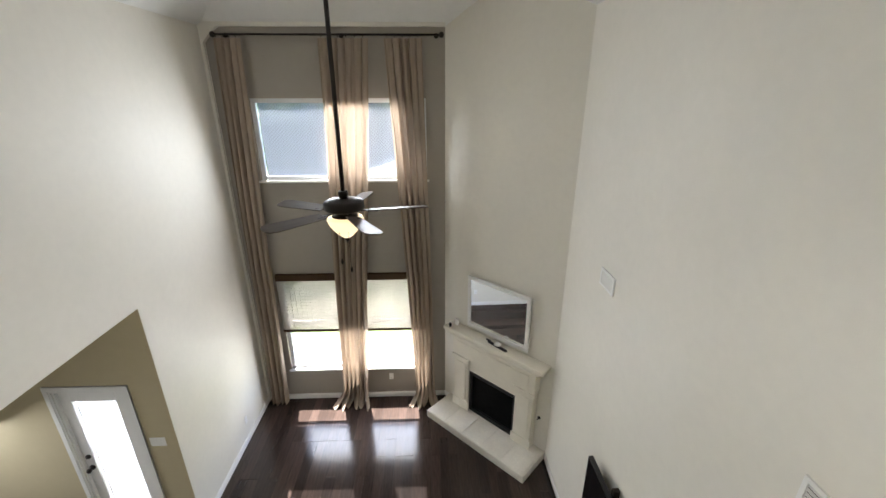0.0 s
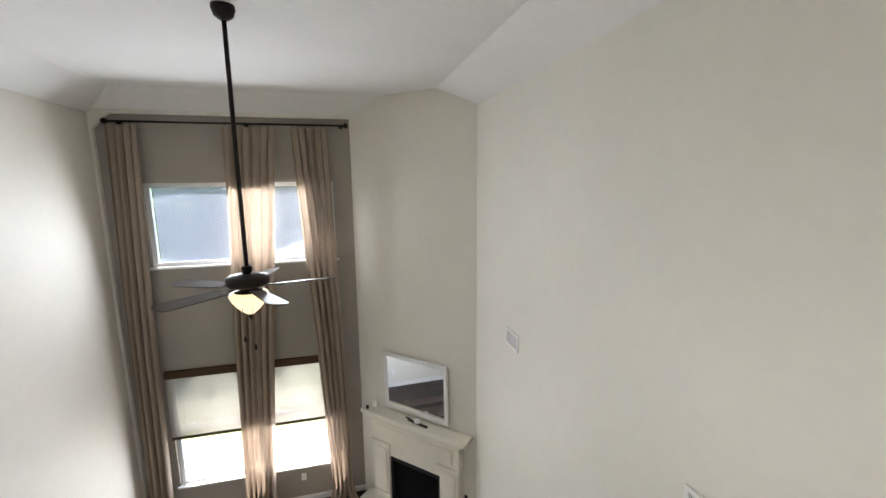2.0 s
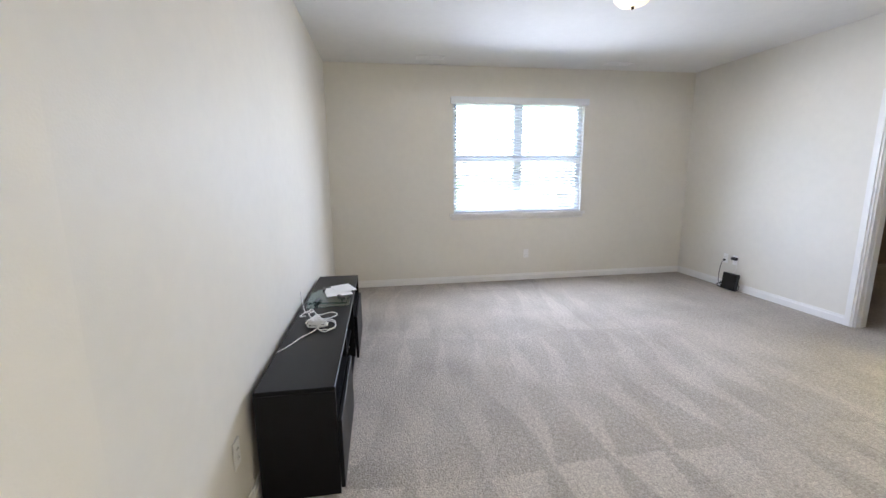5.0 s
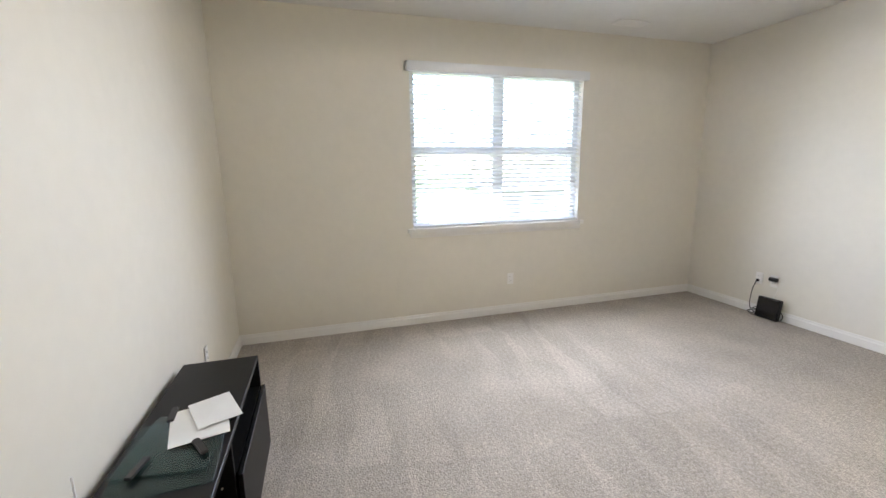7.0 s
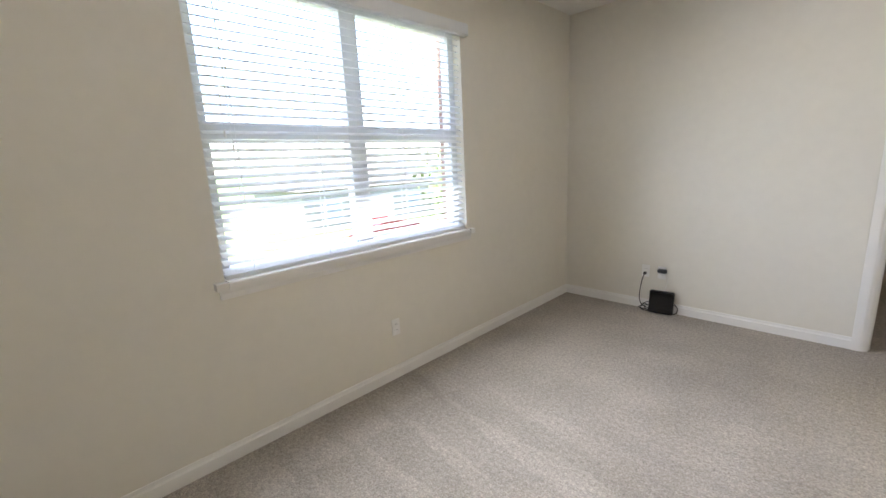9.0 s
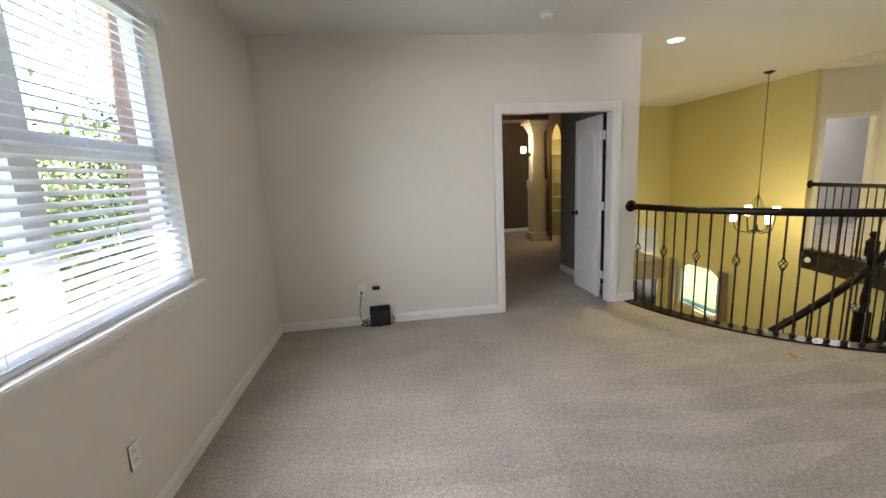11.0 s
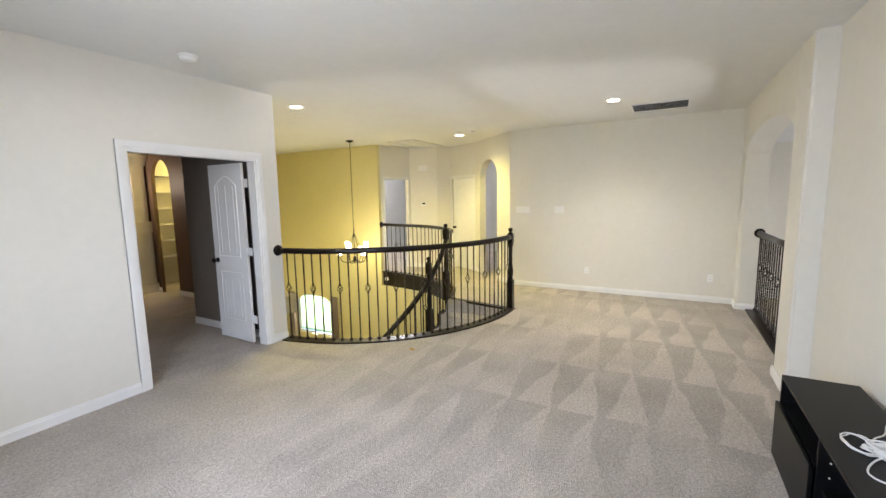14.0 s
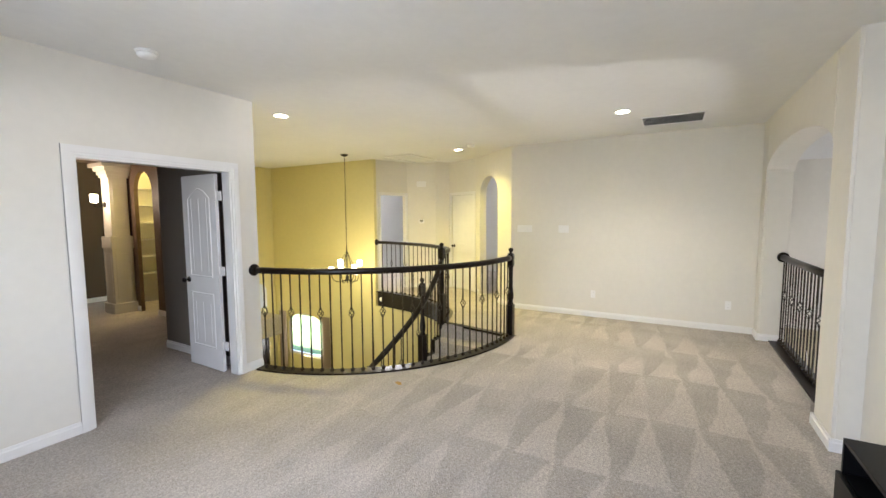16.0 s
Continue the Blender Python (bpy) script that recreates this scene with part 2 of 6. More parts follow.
def plank_material():
    m, nt, b = mat_base("dark_hardwood", (0.018, 0.0155, 0.0142), 0.14, spec=0.38)
    oi, rg = nt.nodes.new("ShaderNodeObjectInfo"), nt.nodes.new("ShaderNodeMapRange")
    rg.inputs["To Min"].default_value, rg.inputs["To Max"].default_value = 0.65, 1.4
    nt.links.new(oi.outputs["Random"], rg.inputs["Value"])
    mx = nt.nodes.new("ShaderNodeMix")
    mx.data_type, mx.blend_type = "RGBA", "MULTIPLY"
    mx.inputs["Factor"].default_value = 1
    mx.inputs["A"].default_value = (0.034, 0.023, 0.019, 1)
    nt.links.new(rg.outputs[0], mx.inputs["B"])
    nt.links.new(mx.outputs["Result"], b.inputs["Base Color"])
    vary(m, 5, 0.3, stretch=(9, 1, 1))
    bump(m, 12, 0.2, 0.002, stretch=(6, 1, 1))
    return m


PLANK = plank_material()


def mixed_shader(name, colour, transparent, shader="ShaderNodeBsdfTranslucent", colour2=None, diffuse_share=0.5, pattern=0):
    """Cloth or mesh: a diffuse part, a translucent part and open gaps."""
    m = bpy.data.materials.new(name)
    m.use_nodes = True
    nt = m.node_tree
    nt.nodes.clear()
    out = nt.nodes.new("ShaderNodeOutputMaterial")
    d, s, tr = nt.nodes.new("ShaderNodeBsdfDiffuse"), nt.nodes.new(shader), nt.nodes.new("ShaderNodeBsdfTransparent")
    tc, nz = nt.nodes.new("ShaderNodeTexCoord"), nt.nodes.new("ShaderNodeTexNoise")
    mp = nt.nodes.new("ShaderNodeMapping")
    mp.inputs["Scale"].default_value = (60, 60, 4)
    nt.links.new(tc.outputs["Object"], mp.inputs[0])
    nt.links.new(mp.outputs[0], nz.inputs["Vector"])
    nz.inputs["Scale"].default_value = 1.0
    rg = nt.nodes.new("ShaderNodeMix")
    rg.data_type = "RGBA"
    rg.inputs["A"].default_value = (*[c * 0.85 for c in colour], 1)
    rg.inputs["B"].default_value = (*[min(1, c * 1.12) for c in colour], 1)
    nt.links.new(nz.outputs["Fac"], rg.inputs["Factor"])
    nt.links.new(rg.outputs["Result"], d.inputs[0])
    s.inputs[0].default_value = (*(colour2 or colour), 1)
    m1, m2 = nt.nodes.new("ShaderNodeMixShader"), nt.nodes.new("ShaderNodeMixShader")
    m1.inputs[0].default_value = 1 - diffuse_share
    nt.links.new(d.outputs[0], m1.inputs[1])
    nt.links.new(s.outputs[0], m1.inputs[2])
    m2.inputs[0].default_value = transparent
    if pattern < 0:
        # irregular gaps of a loose weave
        gap, gr = nt.nodes.new("ShaderNodeTexNoise"), nt.nodes.new("ShaderNodeMapRange")
        gap.inputs["Scale"].default_value = 1.0
        gap.noise_dimensions = "4D"
        oi, om = nt.nodes.new("ShaderNodeObjectInfo"), nt.nodes.new("ShaderNodeMath")
        om.operation = "MULTIPLY"
        om.inputs[1].default_value = 40.0
        nt.links.new(oi.outputs["Random"], om.inputs[0])
        nt.links.new(om.outputs[0], gap.inputs["W"])
        gm = nt.nodes.new("ShaderNodeMapping")
        gm.inputs["Scale"].default_value = (36, 90, 90)
        nt.links.new(tc.outputs["Object"], gm.inputs[0])
        nt.links.new(gm.outputs[0], gap.inputs["Vector"])
        gr.inputs["From Min"].default_value, gr.inputs["From Max"].default_value = 0.655, 0.685
        nt.links.new(gap.outputs["Fac"], gr.inputs["Value"])
        nt.links.new(gr.outputs[0], m2.inputs[0])
    elif pattern:
        # regular small openings of a woven mesh
        wv = nt.nodes.new("ShaderNodeTexChecker")
        wv.inputs["Scale"].default_value = pattern
        nt.links.new(tc.outputs["Object"], wv.inputs["Vector"])
        mr = nt.nodes.new("ShaderNodeMapRange")
        mr.inputs["To Min"].default_value, mr.inputs["To Max"].default_value = transparent - 0.07, transparent + 0.07
        nt.links.new(wv.outputs["Fac"], mr.inputs["Value"])
        nt.links.new(mr.outputs[0], m2.inputs[0])
    nt.links.new(m1.outputs[0], m2.inputs[1])
    nt.links.new(tr.outputs[0], m2.inputs[2])
    nt.links.new(m2.outputs[0], out.inputs[0])
    return m


LINEN = mixed_shader("beige_linen", (0.36, 0.295, 0.235), 0.0, colour2=(0.50, 0.38, 0.28), diffuse_share=0.86)
REED = mixed_shader("woven_reed", (0.60, 0.57, 0.53), 0.0, colour2=(0.70, 0.67, 0.64), diffuse_share=0.70, pattern=-1)
REED_DARK = mixed_shader("dark_woven_reed", (0.10, 0.065, 0.04), 0.02, colour2=(0.1, 0.06, 0.04), diffuse_share=0.8)
SUNSCREEN = mixed_shader("solar_screen", (0.50, 0.53, 0.58), 0.34, colour2=(0.16, 0.17, 0.21), diffuse_share=0.6, pattern=45)
SLAT = mixed_shader("white_blind_slat", (0.86, 0.87, 0.88), 0.0, colour2=(0.86, 0.88, 0.90), diffuse_share=0.55)


def glass_material(name, tint, gloss):
    m = bpy.data.materials.new(name)
    m.use_nodes = True
    nt = m.node_tree
    nt.nodes.clear()
    out, tr = nt.nodes.new("ShaderNodeOutputMaterial"), nt.nodes.new("ShaderNodeBsdfTransparent")
    gl, lw, fr, mx = nt.nodes.new("ShaderNodeBsdfGlossy"), nt.nodes.new("ShaderNodeLayerWeight"), nt.nodes.new("ShaderNodeMath"), nt.nodes.new("ShaderNodeMixShader")
    tr.inputs[0].default_value = (*tint, 1)
    gl.inputs["Roughness"].default_value = gloss
    fr.operation = "POWER"
    fr.inputs[1].default_value = 4.0
    nt.links.new(lw.outputs["Facing"], fr.inputs[0])
    nt.links.new(fr.outputs[0], mx.inputs[0])
    nt.links.new(tr.outputs[0], mx.inputs[1])
    nt.links.new(gl.outputs[0], mx.inputs[2])
    nt.links.new(mx.outputs[0], out.inputs[0])
    return m


GLASS = glass_material("window_glass", (0.965, 0.97, 0.97), 0.02)
SHEET_GLASS = glass_material("greenish_glass_sheet", (0.76, 0.87, 0.86), 0.05)
MIRROR, _nt, _b = mat_base("mirror_silver", (0.86, 0.88, 0.88), 0.015, 1.0)


def glow(name, colour, strength):
    m, nt, b = mat_base(name, (0.9, 0.88, 0.82), 0.4)
    b.inputs["Emission Color"].default_value = (*colour, 1)
    b.inputs["Emission Strength"].default_value = strength
    return m


BULB = glow("frosted_lit_glass", (1.0, 0.82, 0.50), 1.4)
BOWL = glow("alabaster_lit_bowl", (1.0, 0.72, 0.36), 0.07)
CAN_GLOW = glow("downlight_lens", (1.0, 0.86, 0.60), 3)


# ---- mesh helpers ----
def bm_box(bm, x0, x1, y0, y1, z0, z1):
    v = [bm.verts.new((x, y, z)) for z in (z0, z1) for x, y in ((x0, y0), (x1, y0), (x1, y1), (x0, y1))]
    for f in ((3, 2, 1, 0), (4, 5, 6, 7), (0, 1, 5, 4), (1, 2, 6, 5), (2, 3, 7, 6), (3, 0, 4, 7)):
        bm.faces.new([v[i] for i in f])
    return bm


def bm_prism(bm, pts, vec):
    a = [bm.verts.new(p) for p in pts]
    b = [bm.verts.new(Vector(p) + Vector(vec)) for p in pts]
    n = len(a)
    bm.faces.new(a)
    bm.faces.new(b[::-1])
    for i in range(n):
        bm.faces.new((a[i], a[(i + 1) % n], b[(i + 1) % n], b[i]))
    return bm


def bm_lathe(bm, prof, n=16, at=(0, 0, 0), axis="z"):
    """Turns a profile of (radius, height) round an axis through at."""
    at = Vector(at)
    rings = []
    for r, h in prof:
        ring = []
        for k in range(n):
            a = 2 * math.pi * k / n
            u, w = r * math.cos(a), r * math.sin(a)
            p = {"z": (u, w, h), "x": (h, u, w), "y": (u, h, w)}[axis]
            ring.append(bm.verts.new(at + Vector(p)))
        rings.append(ring)
    for a, b in zip(rings, rings[1:]):
        for k in range(n):
            f = bm.faces.new((a[k], a[(k + 1) % n], b[(k + 1) % n], b[k]))
            f.smooth = True
    bm.faces.new(rings[0][::-1])
    bm.faces.new(rings[-1])
    return bm


def bm_sweep(bm, pts, prof, smooth=False, up=(0, 0, 1)):
    """Sweeps a closed profile of (side, up) along a line of points."""
    pts = [Vector(p) for p in pts]
    rings = []
    for i, p in enumerate(pts):
        d = (pts[min(i + 1, len(pts) - 1)] - pts[max(i - 1, 0)]).normalized()
        side = d.cross(Vector(up))
        side = side.normalized() if side.length > 1e-5 else Vector((1, 0, 0))
        top = side.cross(d).normalized()
        rings.append([bm.verts.new(p + side * a + top * b) for a, b in prof])
    n = len(prof)
    for a, b in zip(rings, rings[1:]):
        for k in range(n):
            f = bm.faces.new((a[k], a[(k + 1) % n], b[(k + 1) % n], b[k]))
            f.smooth = smooth
    bm.faces.new(rings[0])
    bm.faces.new(rings[-1][::-1])
    return bm


def ring(r, n=8):
    return [(r * math.cos(2 * math.pi * k / n), r * math.sin(2 * math.pi * k / n)) for k in range(n)]


def bm_tube(bm, pts, r, n=8, up=(0, 0, 1)):
    return bm_sweep(bm, pts, ring(r, n), True, up)


def bevelled(bm, w=0.004, seg=2):
    bmesh.ops.remove_doubles(bm, verts=bm.verts, dist=1e-6)
    bmesh.ops.bevel(bm, geom=[e for e in bm.edges if len(e.link_faces) == 2 and e.calc_face_angle(0) > 0.6], offset=w, segments=seg, affect="EDGES", clamp_overlap=True)
    return bm


def mesh_of(name, bm, material):
    bmesh.ops.recalc_face_normals(bm, faces=bm.faces)
    me = bpy.data.meshes.new(name)
    bm.to_mesh(me)
    bm.free()
    me.materials.append(material)
    return me


def part(name, bm, material, parent=None, label="", at=None):
    ob = new(name, mesh_of(name, bm, material))
    if parent is not None:
        ob.parent = parent
    if at is not None:
        ob.matrix_basis = at
    if label:
        ob["label"] = label
    return ob


def share(name, me, parent, m=None):
    ob = new(name, me)
    ob.parent = parent
    if m is not None:
        ob.matrix_basis = m
    return ob


def thing(name, label, category, at=(0, 0, 0), rz=0, group="", kind=""):
    ob = new(name)
    ob.matrix_basis = pose(*at, 0, 0, rz)
    return tagged(ob, label, category, group, kind)


def structure(name, bm, material, label="", category=""):
    return tagged(part(name, bm, material), label, category, kind="structure")


B = bmesh.new


def box(*a):
    return bm_box(B(), *a)


def wall_run(bm, p, q, thick, z0, z1, holes=()):
    """A wall from p to q (plan), thickness to its left, with right-angled holes (s0, s1, za, zb) along it."""
    p, q = Vector((*p, 0)), Vector((*q, 0))
    d = (q - p).normalized()
    n = Vector((-d.y, d.x, 0)) * thick
    length = (q - p).length

    def piece(s0, s1, za, zb):
        if s1 - s0 > 1e-4 and zb - za > 1e-4:
            a, b = p + d * s0, p + d * s1
            bm_prism(bm, [a + Vector((0, 0, za)), b + Vector((0, 0, za)), b + Vector((0, 0, zb)), a + Vector((0, 0, zb))], n)

    s = 0
    for s0, s1 in sorted({(h[0], h[1]) for h in holes}):
        piece(s, s0, z0, z1)
        z = z0
        for _, _, za, zb in sorted(h for h in holes if h[0] == s0):
            piece(s0, s1, z, za)
            z = zb
        piece(s0, s1, z, z1)
        s = s1
    piece(s, length, z0, z1)
    return bm


def arch_piece(bm, p, q, thick, spring, rise, z1, n=24):
    """What stands over an arched opening from p to q."""
    p, q = Vector((*p, 0)), Vector((*q, 0))
    d = (q - p)
    nrm = Vector((-d.y, d.x, 0)).normalized() * thick
    mid, half = (p + q) / 2, d / 2
    prev = None
    for k in range(n + 1):
        a = math.pi * k / n
        pt = mid - half * math.cos(a) + Vector((0, 0, spring + rise * math.sin(a)))
        if prev is not None:
            bm_prism(bm, [prev, pt, Vector((pt.x, pt.y, z1)), Vector((prev.x, prev.y, z1))], nrm)
        prev = pt
    bmesh.ops.remove_doubles(bm, verts=bm.verts, dist=1e-5)
    return bm

# ---- structure ----
CZ = 2.755          # loft ceiling
LOW = -3.05         # ground floor
XE, YS, YN = 5.75, -4.80, 0.09
XW = -1.88
YA, YB = -0.05, 0.22     # faces of the arched overlook wall
AX0, AX1 = -1.60, 0.78   # overlook opening
LE, LW_, LN = 0.905, -3.30, 5.58   # living room east, west, north
DX = -0.416                       # where the diagonal wall starts
DQ = (LE, LN - (LE - DX))         # where it ends
SC = (-0.17, -5.11)      # centre of the curved stair
R_OUT, R_IN = 2.25, 1.16
HALL = [(-2.03, -6.44), (-2.75, -6.15), (-3.0, -5.57), (-3.24, -5.36), (-2.9, -4.57), (XW, -3.43)]
FX = -1.95               # foyer west wall
FS = -9.6


def arc(r, a0, a1, n, z=0.0):
    return [Vector((SC[0] + r * math.cos(radians(a0 + (a1 - a0) * k / n)), SC[1] + r * math.sin(radians(a0 + (a1 - a0) * k / n)), z)) for k in range(n + 1)]


def spline(pts, n=6):
    """Smooth line through the points."""
    pts = [Vector((*p, 0)) if len(p) == 2 else Vector(p) for p in pts]
    out = []
    for i in range(len(pts) - 1):
        a, b = pts[max(i - 1, 0)], pts[min(i + 2, len(pts) - 1)]
        p, q = pts[i], pts[i + 1]
        for k in range(n):
            t = k / n
            out.append(0.5 * ((2 * p) + (q - a) * t + (2 * a - 5 * p + 4 * q - b) * t * t + (3 * p - a - 3 * q + b) * t ** 3))
    out.append(pts[-1])
    return out


BALC = spline([(-2.0, -6.40), (-1.95, -5.90), (-1.80, -5.25), (-1.50, -4.68), (-1.05, -4.20), (-0.44, -3.98)])
GUARD = arc(R_OUT, 8.5, 93.5, 36)

# loft floor: one sheet of carpet with the stairwell cut out
outline = [(XE, YN), (XE, YS), (2.055, YS)] + [(p.x, p.y) for p in GUARD] + [(p.x, p.y) for p in BALC[::-1]]
outline += HALL + [(XW, YA), (AX0, YA), (AX0, YB), (AX1, YB), (AX1, YA), (1.19, YA), (1.19, YN)]
structure("floor", bm_prism(B(), [(x, y, 0) for x, y in outline], (0, 0, -0.30)), CARPET, "beige cut-pile carpet with vacuum marks", "carpet")

# loft walls
WZ0, WZ1 = 0.92, 2.37
WY0, WY1 = -3.22, -1.46
structure("wall_east", wall_run(B(), (XE, YS - 0.12), (XE, YN + 0.12), -0.16, -0.3, CZ, [(WY0 - YS + 0.12, WY1 - YS + 0.12, WZ0, WZ1)]), WALL, "beige painted wall with a wide window", "wall")
DOX0, DOX1, DOZ = 2.27, 3.47, 2.045
structure("wall_south", wall_run(B(), (2.0, YS), (XE, YS), -0.115, -0.3, CZ, [(DOX0 - 2.0, DOX1 - 2.0, -0.3, DOZ)]), WALL, "beige painted wall with a doorway", "wall")
structure("wall_west", wall_run(B(), (XW, -3.43), (XW, YB), 0.12, -0.3, CZ), WALL, "beige painted wall", "wall")
structure("wall_console", box(1.19, XE, YN, YB, -0.3, CZ), WALL, "beige painted wall behind the console", "wall")
bm = box(AX1, 1.19, YA, YB, -0.3, CZ)
bm_box(bm, XW, AX0, YA, YB, -0.3, CZ)
bmesh.ops.bevel(bm, geom=[e for e in bm.edges if abs(e.verts[0].co.z - e.verts[1].co.z) > 1], offset=0.018, segments=3, affect="EDGES")
arch_piece(bm, (AX0, YA), (AX1, YA), YB - YA, 2.10, 0.26, CZ)
structure("wall_overlook", bm, WALL, "beige wall with an arched overlook opening", "wall")
# hall behind the stair
H = HALL
bm = B()
d0 = (Vector(H[1]) - Vector(H[0])).length
wall_run(bm, H[0], H[1], 0.1, -0.3, CZ, [(0.10, d0 - 0.06, -0.3, 2.03)])
structure("wall_hall_1", bm, WALL, "beige hall wall with an open doorway", "wall")
structure("wall_hall_2", wall_run(B(), H[1], H[2], 0.1, -0.3, CZ), WALL, "beige hall wall", "wall")
structure("wall_hall_3", wall_run(B(), H[2], H[3], 0.1, -0.3, CZ), WALL, "beige hall wall", "wall")
d3 = (Vector(H[4]) - Vector(H[3])).length
structure("wall_hall_4", wall_run(B(), H[3], H[4], 0.1, -0.3, CZ, [(0.08, d3 - 0.05, -0.3, 2.03)]), WALL, "beige hall wall with a closed door", "wall")
bm = B()
p4, p5 = Vector(H[4]), Vector(H[5])
u = (p5 - p4).normalized()
L45 = (p5 - p4).length
s0, s1 = 0.22, 1.02
wall_run(bm, H[4], H[5], 0.14, -0.3, CZ, [(s0, s1, -0.3, CZ)])
arch_piece(bm, p4 + u * s0, p4 + u * s1, 0.14, 2.0, 0.34, CZ)
structure("wall_hall_5", bm, WALL, "beige hall wall with an arched opening", "wall")
# rooms behind the hall
bm = box(-6.2, -2.0, -8.6, -8.5, -0.3, CZ)
bm_box(bm, -6.3, -6.2, -8.6, -1.5, -0.3, CZ)
bm_box(bm, -6.2, XW - 0.12, -1.6, -1.5, -0.3, CZ)
structure("wall_hall_back", bm, COOL, "pale grey wall of the rooms behind the hall", "wall")
structure("floor_hall_back", box(-6.2, -2.06, -8.5, -1.5, -0.3, -0.006), CARPET, "beige carpet behind the hall", "carpet")
# loft and hall ceiling
structure("ceiling", box(-6.3, XE + 0.16, -10.7, YB, CZ, CZ + 0.2), CEIL, "white textured flat ceiling", "ceiling")

# foyer
FE = 1.9
structure("wall_foyer_west", wall_run(B(), (FX, FS), (FX, -6.44), 0.1, LOW, CZ, [(0.42, 1.66, LOW + 1.30, LOW + 2.34)]), LAMP_YELLOWED, "beige foyer wall two storeys high, lamp yellow in its colour", "wall")
structure("wall_foyer_west_low", box(FX - 0.1, FX, -6.44, -2.2, LOW, -0.3), LAMP_YELLOWED, "beige foyer wall below the hall, lamp yellow in its colour", "wall")
structure("wall_foyer_south", box(FX - 0.1, 0.35, FS - 0.12, FS, LOW, CZ), LAMP_YELLOWED, "beige foyer wall with the front door, lamp yellow in its colour", "wall")
bm = box(2.02, 2.06, -6.40, YS - 0.116, LOW, CZ)
bm_box(bm, 1.09, 2.06, -6.50, -6.40, LOW, CZ)
bm_box(bm, 1.09, 1.195, -8.0, -6.50, LOW, CZ)
bm_box(bm, 0.25, 1.195, -8.0, -7.9, LOW, CZ)
bm_box(bm, 0.25, 0.35, FS, -8.0, LOW, CZ)
structure("wall_foyer_east", bm, LAMP_YELLOWED, "beige foyer wall, lamp yellow in its colour", "wall")
structure("wall_foyer_north", box(FX - 0.1, 2.06, -2.1, -2.0, LOW, -0.3), WALL, "beige foyer wall below the loft", "wall")
structure("floor_foyer", box(FX, 2.0, FS, -2.0, LOW - 0.1, LOW), ESPRESSO, "dark wood foyer floor", "floor")

# bedroom beyond the doorway
structure("floor_bedroom", bm_box(box(2.062, 5.6, -6.50, YS, -0.3, -0.003), 0.36, 5.6, -10.46, -6.50, -0.3, -0.003), CARPET, "beige carpet in the bedroom", "carpet")
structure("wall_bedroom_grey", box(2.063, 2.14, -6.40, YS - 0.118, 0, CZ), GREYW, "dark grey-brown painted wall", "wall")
structure("wall_bedroom_back", box(0.0, 6.0, -10.6, -10.46, -0.3, CZ), BROWN, "dark brown painted wall", "wall")
structure("wall_bedroom_east", box(5.6, 5.75, -10.46, YS - 0.118, -0.3, CZ), BROWN, "dark brown painted wall", "wall")
bm = wall_run(B(), (1.32, -9.75), (1.32, -6.50), 0.06, -0.3, CZ, [(0.90, 1.47, -0.3, CZ)])
arch_piece(bm, (1.32, -8.85), (1.32, -8.28), 0.06, 2.0, 0.34, CZ)
structure("wall_closet", bm, BROWN, "brown wall with a narrow arched opening", "wall")
bm = box(0.36, 0.42, -9.65, -8.1, -0.3, CZ)
bm_box(bm, 0.36, 1.19, -8.1, -8.0, -0.3, CZ)
bm_box(bm, 0.36, 1.19, -9.75, -9.65, -0.3, CZ)
structure("wall_closet_inside", bm, WALL, "beige closet walls", "wall")

# living room
NT = 0.16
UX0, UX1 = -2.875, -0.66
holes = [(UX0 - LW_, UX1 - LW_, 0.56, 1.60), (UX0 - LW_, UX1 - LW_, LOW + 0.57, -0.835)]
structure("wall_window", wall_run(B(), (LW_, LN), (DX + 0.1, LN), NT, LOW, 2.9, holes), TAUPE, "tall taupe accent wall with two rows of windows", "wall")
structure("wall_diagonal", wall_run(B(), DQ, (DX, LN), -0.12, LOW, 2.9), WALL, "beige diagonal wall behind the fireplace", "wall")
structure("wall_living_east", box(LE, LE + 0.12, YB, DQ[1] + 0.1, LOW, 2.9), WALL, "tall beige wall", "wall")
OPY, OPZ = 3.45, -0.17
bm = box(LW_ - 0.115, LW_, OPY, LN + NT, LOW, 2.9)
bm_box(bm, LW_ - 0.115, LW_, YB, OPY, OPZ, 2.9)
structure("wall_living_west", bm, WALL, "tall beige wall with a wide opening", "wall")
structure("wall_living_south", box(LW_, LE, YB - 0.12, YB - 0.001, LOW, -0.3), WALL, "beige wall below the overlook", "wall")
bm = box(LW_, XW, YA, YB, -0.3, 2.9)
structure("wall_living_south_upper", bm, WALL, "beige wall beside the overlook", "wall")
# shallow frame that sets the accent wall back
FD = 0.06
bm = box(LW_, LW_ + 0.03, LN - FD, LN, LOW, 2.22)
bm_prism(bm, [(LW_, LN - FD, 2.22), (LW_ + 0.03, LN - FD, 2.22), (LW_ + 0.13, LN - FD, 2.33), (LW_ + 0.22, LN - FD, 2.395), (DX, LN - FD, 2.395), (DX, LN - FD, 2.6), (LW_, LN - FD, 2.6)], (0, FD, 0))
structure("wall_window_reveal", bm, WALL, "cream reveal round the accent wall", "wall")
